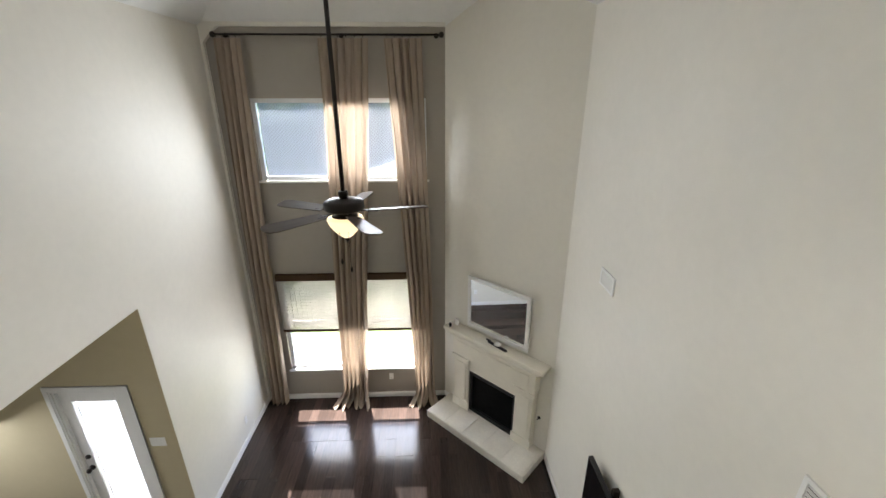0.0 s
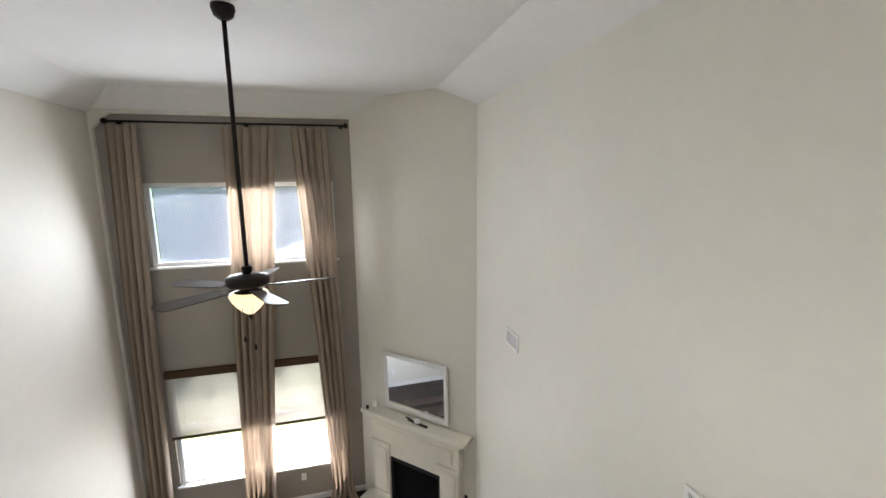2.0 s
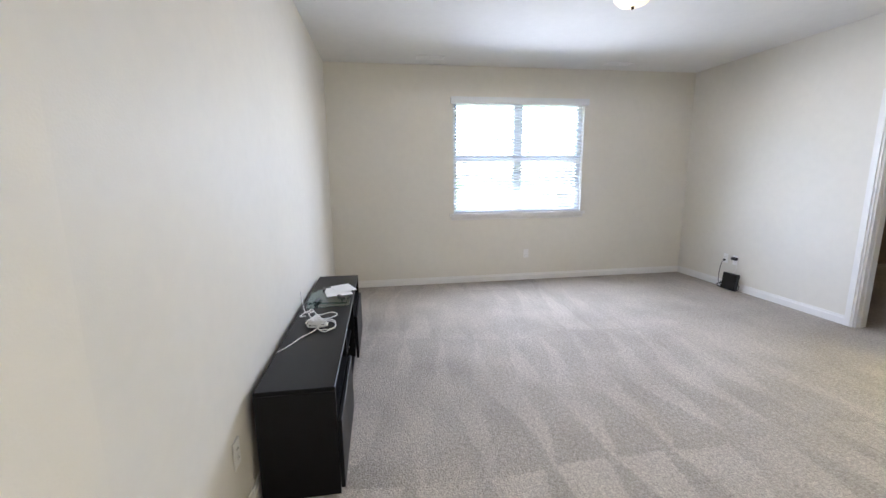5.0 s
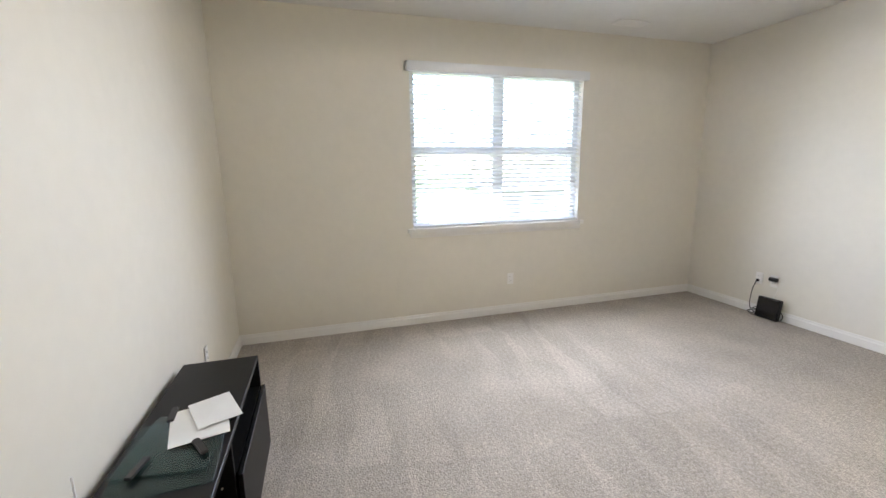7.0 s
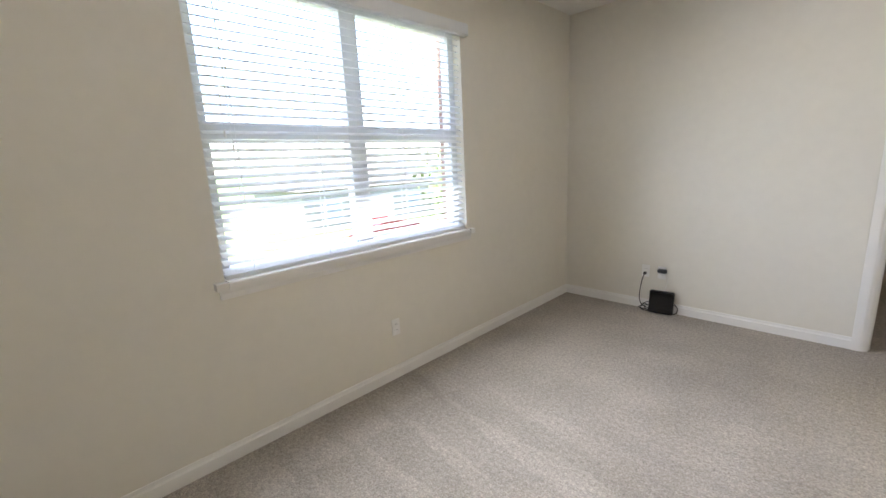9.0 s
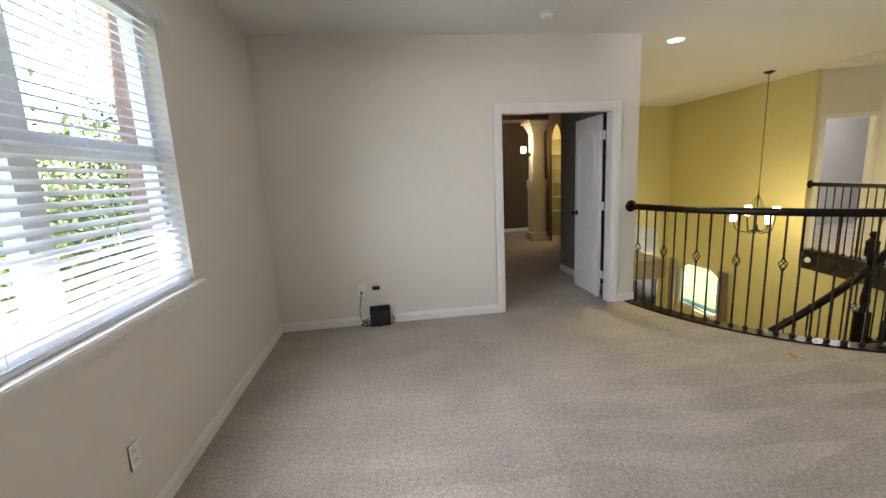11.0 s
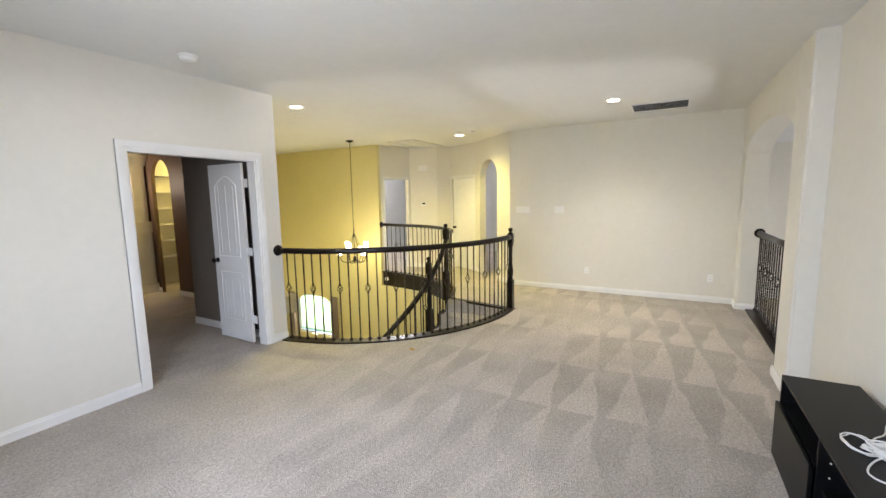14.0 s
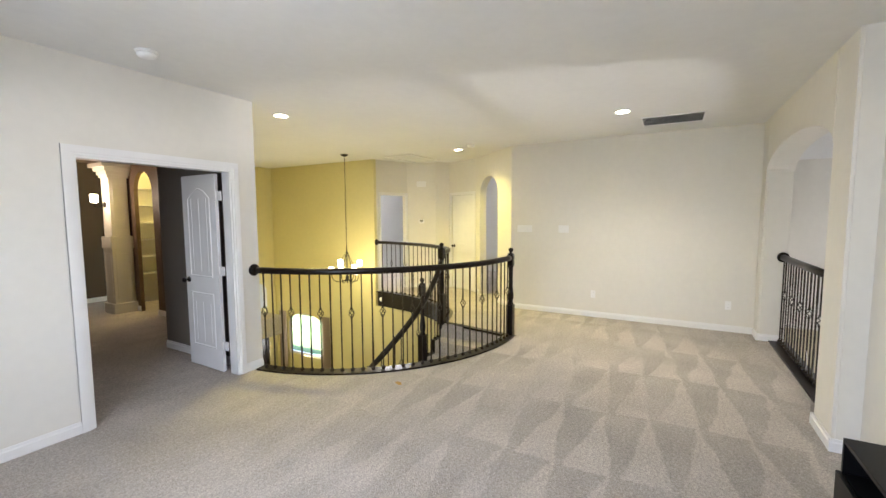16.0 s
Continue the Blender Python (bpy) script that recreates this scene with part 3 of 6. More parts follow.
# vaulted ceiling: flat middle with sloped sides
EZ, FZ, W = 2.37, 2.63, 0.42
x0, x1, y1, y0 = LW_ - 0.05, LE + 0.05, LN + 0.05, YB - 0.02
slope = (FZ - EZ) / W
bm = B()
for quad in ([(x0, y0, EZ), (x0, y1, EZ), (x0 + W, y1 - W, FZ), (x0 + W, y0, FZ)],
             [(x1, y1, EZ), (x1, y0, EZ), (x1 - W, y0, FZ), (x1 - W, y1 - W, FZ)],
             [(x0, y1, EZ), (x1, y1, EZ), (x1 - W, y1 - W, FZ), (x0 + W, y1 - W, FZ)],
             [(x0 + W, y0, FZ), (x0 + W, y1 - W, FZ), (x1 - W, y1 - W, FZ), (x1 - W, y0, FZ)]):
    bm_prism(bm, quad, (0, 0, 0.15))
structure("ceiling_living", bm, CEIL, "white vaulted ceiling with sloped sides", "ceiling")
structure("wall_overlook_cap", box(LW_ - 0.1, LE + 0.1, YA + 0.02, YB - 0.005, CZ, 3.0), WALL, "wall above the overlook", "wall")
# breakfast nook
structure("wall_nook_north", wall_run(B(), (-7.0, OPY - 0.004), (LW_ - 0.003, OPY - 0.004), 0.14, LOW, -0.1, [(2.625, 3.315, LOW, LOW + 1.97)]), TAN, "tan wall with a glazed patio door", "wall")
structure("wall_nook_west", box(-7.1, -7.0, -1.0, OPY + 0.16, LOW, -0.1), TAN, "beige wall", "wall")
structure("wall_nook_south", box(-7.0, LW_, -1.1, -1.0, LOW, -0.1), WALL, "beige wall", "wall")
structure("wall_nook_end", box(LW_ - 0.115, LW_, -1.1, YB - 0.12, LOW, -0.3), WALL, "beige wall", "wall")
structure("ceiling_nook", box(-7.1, LW_ - 0.12, -1.1, OPY + 0.16, -0.1, 0.0), CEIL, "white ceiling of the breakfast nook", "ceiling")
floor_living = structure("floor_living", box(-7.0, LE + 0.1, -1.0, LN, LOW - 0.1, LOW), ESPRESSO, "dark hardwood floor", "floor")

# ---- trim ----
def baseboard(name, p, q, side, z=0.0):
    """A skirting from p to q; side +1: it stands out to the left of that line."""
    prof = [(0, 0), (0, 0.088), (-0.006 * side, 0.088), (-0.009 * side, 0.070), (-0.015 * side, 0.062), (-0.015 * side, 0)]
    bm = bm_sweep(B(), [(*p, z + 0.002), (*q, z + 0.002)], prof)
    return structure(name, bm, TRIM, "white painted wooden baseboard", "baseboard")


baseboard("baseboard_1", (XE, YS), (XE, YN), 1)
baseboard("baseboard_2", (DOX1 + 0.065, YS), (XE, YS), 1)
baseboard("baseboard_3", (2.0, YS), (DOX0 - 0.065, YS), 1)
baseboard("baseboard_4", (XE, YN), (1.19, YN), 1)
baseboard("baseboard_5", (1.19, YN), (1.19, YA - 0.0165), 1)
baseboard("baseboard_6", (1.203, YA), (AX1, YA), 1)
baseboard("baseboard_7", (AX1, YA - 0.0165), (AX1, YB), 1)
baseboard("baseboard_8", (AX0, YB), (AX0, YA - 0.0165), 1)
baseboard("baseboard_9", (AX0 + 0.013, YA), (XW, YA), 1)
baseboard("baseboard_10", (XW, YA), (XW, -3.43), 1)
baseboard("baseboard_11", H[5], p4 + u * s1, 1)
baseboard("baseboard_12", p4 + u * s0, H[4], 1)
baseboard("baseboard_13", H[2], H[1], 1)
baseboard("baseboard_14", (2.14, YS - 0.13), (2.14, -6.40), 1)
baseboard("baseboard_15", (0.4, -10.46), (5.6, -10.46), 1)
baseboard("baseboard_16", (1.32, -8.28), (1.32, -6.50), -1)
baseboard("baseboard_17", (1.32, -9.75), (1.32, -8.85), -1)
baseboard("baseboard_18", (LE, YB), (LE, DQ[1]), 1, LOW)
baseboard("baseboard_19", DQ, (DX, LN), 1, LOW)
baseboard("baseboard_20", (DX, LN), (LW_ + 0.085, LN), 1, LOW)
baseboard("baseboard_21", (LW_, LN - FD), (LW_, OPY), 1, LOW)


def casing(bm, x0, x1, z1, y, out, w=0.065, d=0.018, z0=0.0):
    """Door casing in the x-z plane at y, standing out by d (out = +1 or -1)."""
    for wd, dd in ((w, d * 0.6), (w * 0.72, d)):
        a, b = (y, y + out * dd) if out > 0 else (y + out * dd, y)
        o = w - wd
        bm_box(bm, x0 - w, x0 - o, a, b, z0, z1 + w)
        bm_box(bm, x1 + o, x1 + w, a, b, z0, z1 + w)
        bm_box(bm, x0 - o, x1 + o, a, b, z1 + o, z1 + w)
    return bm


# doorway to the bedroom, with its jamb
bm = casing(B(), DOX0 + 0.0, DOX1, DOZ, YS, 1, 0.07, 0.02, 0.002)
structure("door_casing_1", bm, TRIM, "white painted door casing", "door trim")
bm = box(DOX0, DOX0 + 0.018, YS - 0.115, YS, 0.002, DOZ)
bm_box(bm, DOX1 - 0.018, DOX1, YS - 0.115, YS, 0.002, DOZ)
bm_box(bm, DOX0 + 0.018, DOX1 - 0.018, YS - 0.115, YS, DOZ - 0.018, DOZ)
bm_box(bm, DOX1 - 0.030, DOX1 - 0.018, YS - 0.075, YS - 0.04, 0.002, DOZ - 0.018)
structure("door_jamb_1", bm, TRIM, "white painted door jamb", "door trim")


def panel_door(name, label, w, h, at, rz, knob_x, mat=TRIM):
    """A moulded two-panel door with an arched upper panel; the hinge edge lies on the z axis, the leaf along +x."""
    d = thing(name, label, "door", at, rz)
    t = 0.035
    part("leaf", bevelled(box(0.0, w, -t / 2, t / 2, 0.008, h), 0.002, 1), mat, d)
    m = 0.105
    for s in (-1, 1):
        y0, y1 = sorted((s * t / 2 - s * 0.001, s * (t / 2 + 0.006)))
        # raised mouldings round the panels
        for za, zb, arched in ((0.24, 0.80, False), (0.98, h - 0.14, True)):
            line = [(m, za), (w - m, za)]
            n = 10
            if arched:
                line += [(w - m - (w - 2 * m) * k / n, zb - 0.10 + 0.10 * math.sin(math.pi * k / n)) for k in range(n + 1)]
            else:
                line += [(w - m, zb), (m, zb)]
            line.append((m, za))
            pts = [Vector((x, s * (t / 2 + 0.001), z)) for x, z in line]
            bm = bm_sweep(B(), pts, [(-0.010, -0.004), (-0.004, 0.006), (0.006, 0.006), (0.012, -0.004)], up=(0, s, 0))
            part("panel_moulding", bm, mat, d)
            for k in range(3):
                x = m + 0.06 + (w - 2 * m - 0.12) * k / 2
                part("bead", box(x - 0.004, x + 0.004, y0, y0 + 0.004 if s > 0 else y1, za + 0.05, zb - 0.10), mat, d)
    for s in (-1, 1):
        k = part("door_knob", bm_lathe(B(), [(0.030, 0), (0.030, 0.008), (0.010, 0.012), (0.010, 0.035), (0.024, 0.042), (0.029, 0.055), (0.022, 0.068), (0.004, 0.072)], 14, (0, 0, 0), "y"), BRONZE, d, "dark bronze round knob", pose(knob_x, s * t / 2, 0.93, 0, 0, 0 if s > 0 else 180))
    for z in (0.28, 1.05, 1.80):
        hg = bevelled(box(-0.080, 0.004, -0.004, 0.004, z - 0.045, z + 0.045), 0.001, 1)
        bm_lathe(hg, [(0.007, -0.05), (0.007, 0.05)], 8, (-0.004, 0.012, z))
        part("hinge", hg, mat, d, "white painted hinge")
    return d


panel_door("bedroom_door", "white moulded two-panel door standing open", 0.60, 2.02, (DOX0 + 0.030, YS - 0.195, 0), -91, 0.54)
# far doors of the hall
def wall_local(p, q):
    d = Vector(q) - Vector(p)
    return math.degrees(math.atan2(d.y, d.x)), d.length


for name, pq, holes, lab in (("door_casing_2", (H[0], H[1]), (0.10, d0 - 0.06), "white casing of the open hall doorway"), ("door_casing_3", (H[3], H[4]), (0.08, d3 - 0.05), "white casing of the closed hall door")):
    rz, ln = wall_local(*pq)
    ob = structure(name, casing(B(), holes[0], holes[1], 2.03, 0, -1, 0.06, 0.018, 0.002), TRIM, lab, "door trim")
    ob.matrix_basis = pose(pq[0][0], pq[0][1], 0, 0, 0, rz)
rz, ln = wall_local(H[3], H[4])
ddir = (Vector(H[4]) - Vector(H[3])).normalized()
hp = Vector(H[3]) + ddir * (d3 - 0.055)
panel_door("hall_door", "white moulded two-panel door standing shut", d3 - 0.15, 2.02, (hp.x + 0.03 * ddir.y * -1, hp.y + 0.03 * ddir.x, 0), rz + 180, d3 - 0.21)

# ---- loft window ----
def window_unit(name, label, x_in, depth, spans, z0, z1, rail_z, frame_mat, axis="x", outward=1, fw=0.055):
    """A window of several sashes; spans are along the wall, x_in is the inner face of the frame."""
    w = thing(name, label, "window", kind="structure")

    def bx(a0, a1, d0, d1, za, zb):
        lo, hi = sorted((x_in + outward * d0, x_in + outward * d1))
        return box(lo, hi, a0, a1, za, zb) if axis == "x" else box(a0, a1, lo, hi, za, zb)

    for k, (a, b) in enumerate(spans):
        part("side_frame", bx(a, a + fw, 0, depth, z0, z1), frame_mat, w)
        part("side_frame", bx(b - fw, b, 0, depth, z0, z1), frame_mat, w)
        part("top_frame", bx(a + fw, b - fw, 0, depth, z1 - fw, z1), frame_mat, w)
        part("bottom_frame", bx(a + fw, b - fw, 0, depth, z0, z0 + fw), frame_mat, w)
        if rail_z:
            part("meeting_rail", bx(a + fw, b - fw, 0.005, depth - 0.01, rail_z - 0.036, rail_z + 0.036), frame_mat, w)
            cuts = [(z0 + fw, rail_z - 0.036), (rail_z + 0.036, z1 - fw)]
        else:
            cuts = [(z0 + fw, z1 - fw)]
        for za, zb in cuts:
            pane = part("pane", bx(a + fw, b - fw, depth * 0.5, depth * 0.5 + 0.005, za, zb), GLASS, w)
            pane.visible_shadow = False
    return w


WM = (WY0 + WY1) / 2
window_unit("window_1", "white double-hung window pair in the loft", XE + 0.075, 0.07, [(WY0, WM), (WM, WY1)], WZ0, WZ1, 1.64, VINYL)
# stool and apron
bm = bevelled(box(XE - 0.045, XE + 0.075, WY0 - 0.0, WY1, WZ0 - 0.025, WZ0 + 0.012), 0.006)
bm_box(bm, XE - 0.045, XE - 0.001, WY0 - 0.05, WY0, WZ0 - 0.025, WZ0 + 0.012)
bm_box(bm, XE - 0.045, XE - 0.001, WY1, WY1 + 0.05, WZ0 - 0.025, WZ0 + 0.012)
structure("window_sill", bm, TRIM, "white painted window stool", "window sill")
structure("window_apron", bm_sweep(B(), [(XE, WY0 - 0.03, WZ0 - 0.026), (XE, WY1 + 0.03, WZ0 - 0.026)], [(0, 0), (0, -0.05), (-0.010, -0.05), (-0.018, -0.02), (-0.018, 0)]), TRIM, "white painted window apron", "window trim")
blind = thing("window_blind", "white horizontal slat blind lowered over the window", "blind", (XE, WM, WZ0))
bw = (WY1 - WY0) / 2
part("valance", bevelled(box(-0.055, -0.004, -bw - 0.035, bw + 0.035, WZ1 - WZ0 - 0.065, WZ1 - WZ0 + 0.015), 0.006), VINYL, blind)
part("bottom_rail", bevelled(box(0.005, 0.055, -bw + 0.012, bw - 0.012, 0.012, 0.034), 0.004), VINYL, blind)
n_sl = 33
sl = bm_prism(B(), [(-0.024, -bw + 0.012, -0.0006), (0.0, -bw + 0.012, 0.0026), (0.024, -bw + 0.012, -0.0006), (0.024, -bw + 0.012, 0.0010), (0.0, -bw + 0.012, 0.0042), (-0.024, -bw + 0.012, 0.0010)], (0, 2 * bw - 0.024, 0))
sl_me = mesh_of("slat", sl, SLAT)
for k in range(n_sl):
    z = 0.05 + (WZ1 - WZ0 - 0.13) * k / (n_sl - 1)
    share("slat", sl_me, blind, pose(0.030, 0, z, 0, -24 + (k * 37 % 5) * 0.5, 0))
for y in (-bw + 0.15, -0.30, 0.30, bw - 0.15):
    for x in (0.004, 0.056):
        part("ladder_cord", box(x - 0.001, x + 0.001, y - 0.0015, y + 0.0015, 0.03, WZ1 - WZ0 - 0.06), SLAT, blind)
for y, zb in ((bw - 0.10, 0.72), (bw - 0.13, 0.66)):
    part("pull_cord", bm_tube(B(), [(-0.010, y, WZ1 - WZ0 - 0.06), (-0.010, y, zb)], 0.0012, 5, (0, 1, 0)), SLAT, blind)
    part("tassel", bm_lathe(B(), [(0.003, 0.03), (0.007, 0.0), (0.006, -0.004)], 8, (-0.010, y, zb - 0.03)), PLASTIC_W, blind)


# ---- outlets and switches ----
def plate(name, label, at, rz, gang=1, kind="outlet"):
    """A wall plate whose back lies in the x-z plane at y=0; it faces -y before the turn."""
    d = thing(name, label, "wall plate" if kind != "outlet" else "outlet", at, rz, group="wall plates")
    w = 0.035 + 0.046 * (gang - 1)
    part("cover", bevelled(box(-w, w, -0.007, -0.001, -0.058, 0.058), 0.003), PLASTIC_W, d)
    for g in range(gang):
        x = (g - (gang - 1) / 2) * 0.046
        if kind == "outlet":
            for z in (-0.02, 0.02):
                part("socket", bm_lathe(B(), [(0.0165, 0), (0.0165, -0.0025)], 14, (x, -0.007, z), "y"), PLASTIC_W, d)
                part("slot", box(x - 0.007, x - 0.005, -0.0105, -0.0095, z - 0.004, z + 0.005), PLASTIC_B, d)
                part("slot", box(x + 0.005, x + 0.007, -0.0105, -0.0095, z - 0.004, z + 0.005), PLASTIC_B, d)
        else:
            part("rocker", bevelled(box(x - 0.016, x + 0.016, -0.011, -0.007, -0.033, 0.033), 0.002), PLASTIC_W, d)
    return d


plate("outlet", "white duplex outlet below the loft window", (XE, -2.46, 0.366), -90)
plate("outlet", "white duplex outlet with a black plug", (4.94, YS, 0.365), 180)
plate("outlet", "white outlet holding a black power adapter", (4.80, YS, 0.365), 180)
plate("outlet", "white duplex outlet on the beige wall", (XW, -2.08, 0.36), 90)
plate("outlet", "white duplex outlet near the overlook corner", (XW, -0.34, 0.36), 90)
plate("switch_plate", "white three-gang switch plate", (XW, -3.19, 1.37), 90, 3, "switch")
plate("switch_plate", "white two-gang switch plate", (XW, -2.55, 1.37), 90, 2, "switch")
plate("outlet", "white duplex outlet below the tall windows", (-1.29, LN, LOW + 0.40), 0)
plate("outlet", "white duplex outlet behind the console", (2.05, YN, 0.36), 0)
plate("outlet", "white duplex outlet beside the console", (4.75, YN, 0.36), 0)
plate("switch_plate", "white double switch beside the patio door", (-3.50, OPY - 0.004, LOW + 1.31), 0, 2, "switch")
plate("outlet", "white cable outlet on the living room wall", (LW_, 4.75, LOW + 0.35), 90)

# ---- black box with its cables ----
router = thing("router", "black plastic network box leaning on the wall", "router", (4.77, YS + 0.085, 0.0))
part("case", bevelled(box(-0.10, 0.10, -0.022, 0.022, 0.0, 0.205), 0.006), PLASTIC_B, router, at=pose(0, 0, 0.006, 8, 0, 3))
part("front_panel", bevelled(box(-0.094, 0.094, 0.020, 0.024, 0.012, 0.19), 0.002), SCREENM, router, at=pose(0, 0, 0.006, 8, 0, 3))
adapter = thing("power_adapter", "black power adapter plugged into an outlet", "adapter", (4.80, YS + 0.009, 0.385))
part("brick", bevelled(box(-0.045, 0.03, 0, 0.035, -0.018, 0.018), 0.005), PLASTIC_B, adapter)
plug = thing("plug", "black mains plug in an outlet", "plug", (4.94, YS + 0.012, 0.345))
part("body", bevelled(box(-0.012, 0.012, 0, 0.022, -0.012, 0.012), 0.003), PLASTIC_B, plug)


def cable(name, label, pts, r, mat):
    ob = part(name, bm_tube(B(), spline(pts, 8), r, 6, (0.3, 0.2, 1)), mat)
    return tagged(ob, label, "cable")


cable("power_cable", "thin black power cable from the outlet to the box", [(4.94, YS + 0.034, 0.345), (4.955, YS + 0.05, 0.27), (4.97, YS + 0.05, 0.14), (4.95, YS + 0.06, 0.06), (4.88, YS + 0.07, 0.03), (4.84, YS + 0.07, 0.045)], 0.0042, PLASTIC_B)
cable("adapter_cable", "thin grey cable from the adapter to the box", [(4.765, YS + 0.03, 0.37), (4.745, YS + 0.035, 0.34), (4.742, YS + 0.03, 0.29), (4.75, YS + 0.045, 0.24), (4.76, YS + 0.06, 0.19)], 0.002, PLASTIC_W)
cable("coiled_cable", "loosely coiled black cable beside the box", [(4.66, YS + 0.08, 0.11), (4.635, YS + 0.075, 0.07), (4.66, YS + 0.08, 0.02), (4.80, YS + 0.05, 0.012), (4.93, YS + 0.06, 0.012), (4.96, YS + 0.08, 0.03), (4.90, YS + 0.09, 0.06), (4.86, YS + 0.09, 0.07)], 0.0042, PLASTIC_B)
cable("network_cable", "thin black cable bundled beside the box", [(4.855, YS + 0.08, 0.10), (4.90, YS + 0.07, 0.085), (4.925, YS + 0.06, 0.05), (4.90, YS + 0.07, 0.02), (4.86, YS + 0.09, 0.016), (4.90, YS + 0.10, 0.012), (4.945, YS + 0.08, 0.02), (4.935, YS + 0.05, 0.06), (4.88, YS + 0.06, 0.055)], 0.0036, PLASTIC_B)

# ---- media console ----
CX0, CX1, CY0, CY1, CZT = 2.195, 4.25, -0.285, 0.055, 0.530
con = thing("media_console", "low black-brown media console with open shelves", "console", ((CX0 + CX1) / 2, (CY0 + CY1) / 2, 0))
cw, cd = (CX1 - CX0) / 2, (CY1 - CY0) / 2
part("top", bevelled(box(-cw, cw, -cd, cd, CZT - 0.022, CZT), 0.002, 1), BLACK, con)
part("base", box(-cw + 0.018, cw - 0.018, -cd + 0.012, cd - 0.01, 0.03, 0.048), BLACK, con)
part("side_panel", box(-cw, -cw + 0.018, -cd, cd, 0.002, CZT - 0.0225), BLACK, con)
part("side_panel", box(cw - 0.018, cw, -cd, cd, 0.002, CZT - 0.0225), BLACK, con)
part("back_panel", box(-cw + 0.018, cw - 0.018, cd - 0.010, cd - 0.002, 0.048, CZT - 0.0225), BLACK, con)
DIV = (-cw + 0.68, -cw + 1.37)
for x in DIV:
    part("divider", box(x - 0.009, x + 0.009, -cd + 0.006, cd - 0.011, 0.0485, CZT - 0.0225), BLACK, con)
for a, b in ((-cw + 0.002, DIV[0]), (DIV[1], cw - 0.002)):
    part("drawer_front", bevelled(box(a, b, -cd - 0.020, -cd - 0.002, 0.030, 0.365), 0.002, 1), BLACK, con)
    part("shelf", box(a + 0.018, b - 0.010, -cd + 0.004, cd - 0.012, 0.352, 0.366), BLACK, con)
part("shelf", box(DIV[0] + 0.010, DIV[1] - 0.010, -cd + 0.03, cd - 0.012, 0.255, 0.270), BLACK, con)
for z in (0.13, 0.20, 0.33, 0.40):
    for x, sgn in ((DIV[0] + 0.009, 1), (DIV[1] - 0.009, -1)):
        part("shelf_pin", bm_lathe(B(), [(0.004, 0), (0.004, 0.006 * sgn)], 8, (x, -cd + 0.05, z), "x"), PLASTIC_W, con)
for x in (-cw + 0.05, cw - 0.05):
    for y in (-cd + 0.05, cd - 0.05):
        part("foot", bm_lathe(B(), [(0.02, 0.001), (0.022, 0.030)], 10, (x, y, 0)), PLASTIC_B, con)

# glass sheets and papers on the console
zt = CZT + 0.0005
for k, (x, y, a, w, d) in enumerate(((3.52, -0.115, 3, 0.40, 0.30), (3.57, -0.12, -6, 0.34, 0.28))):
    g = thing("glass_sheet", "greenish glass shelf pane lying on the console", "glass pane", (x, y, zt + k * 0.0075), a, group="glass sheets")
    part("pane", bevelled(box(-w / 2, w / 2, -d / 2, d / 2, 0, 0.006), 0.001, 1), SHEET_GLASS, g)
for k, (x, y, a, w, d) in enumerate(((3.66, -0.16, 14, 0.24, 0.19), (3.72, -0.20, 24, 0.20, 0.15))):
    ob = part("paper_sheet", bm_prism(B(), [(-w / 2, -d / 2, 0), (w / 2, -d / 2, 0.006), (w / 2, d / 2, 0.002), (-w / 2, d / 2, 0.0)], (0, 0, 0.0008)), PAPER, at=pose(x, y, zt + 0.0158 + k * 0.007, 0, 0, a))
    tagged(ob, "white sheet of paper lying on the glass", "paper", group="papers")
for x, y, a in ((3.50, -0.20, 30), (3.44, -0.04, -12), (3.74, -0.05, 5)):
    ob = part("corner_protector", bevelled(box(-0.05, 0.05, -0.012, 0.012, 0, 0.010), 0.003), PLASTIC_B, at=pose(x, y, zt + 0.0160, 0, 0, a))
    tagged(ob, "small black packing strip on the glass", "packing strip", group="packing strips")
rng = random.Random(5)
knot = []
for k in range(34):
    a = k * 2.1
    r = 0.03 + 0.05 * rng.random()
    knot.append((3.08 + r * math.cos(a) * 1.1, -0.10 + r * math.sin(a) * 0.9, zt + 0.006 + 0.035 * rng.random()))
cable("cable_bundle", "tangled bundle of white cord on the console", knot, 0.0038, PLASTIC_W).location.x -= 0.10
coil = [(2.93 + (0.075 + 0.008 * (k % 3)) * math.cos(k * 0.62), -0.165 + (0.050 + 0.006 * (k % 2)) * math.sin(k * 0.62), zt + 0.004 + 0.0007 * k) for k in range(22)]
cable("charging_cable", "white cord looping across the console top", [(3.02, -0.10, zt + 0.02), (2.99, -0.13, zt + 0.01)] + coil + [(2.86, -0.10, zt + 0.010), (2.78, -0.04, zt + 0.004), (2.68, 0.0, zt + 0.004), (2.60, 0.045, zt + 0.004)], 0.0034, PLASTIC_W)
cable("charging_cable", "white cord running to the wall", [(3.00, -0.08, zt + 0.03), (3.06, -0.16, zt + 0.012), (3.15, -0.205, zt + 0.004), (3.20, -0.16, zt + 0.004), (3.16, -0.08, zt + 0.005), (3.24, -0.03, zt + 0.02), (3.19, 0.0, zt + 0.012), (3.26, 0.03, zt + 0.05), (3.29, 0.045, zt + 0.13)], 0.0036, PLASTIC_W)
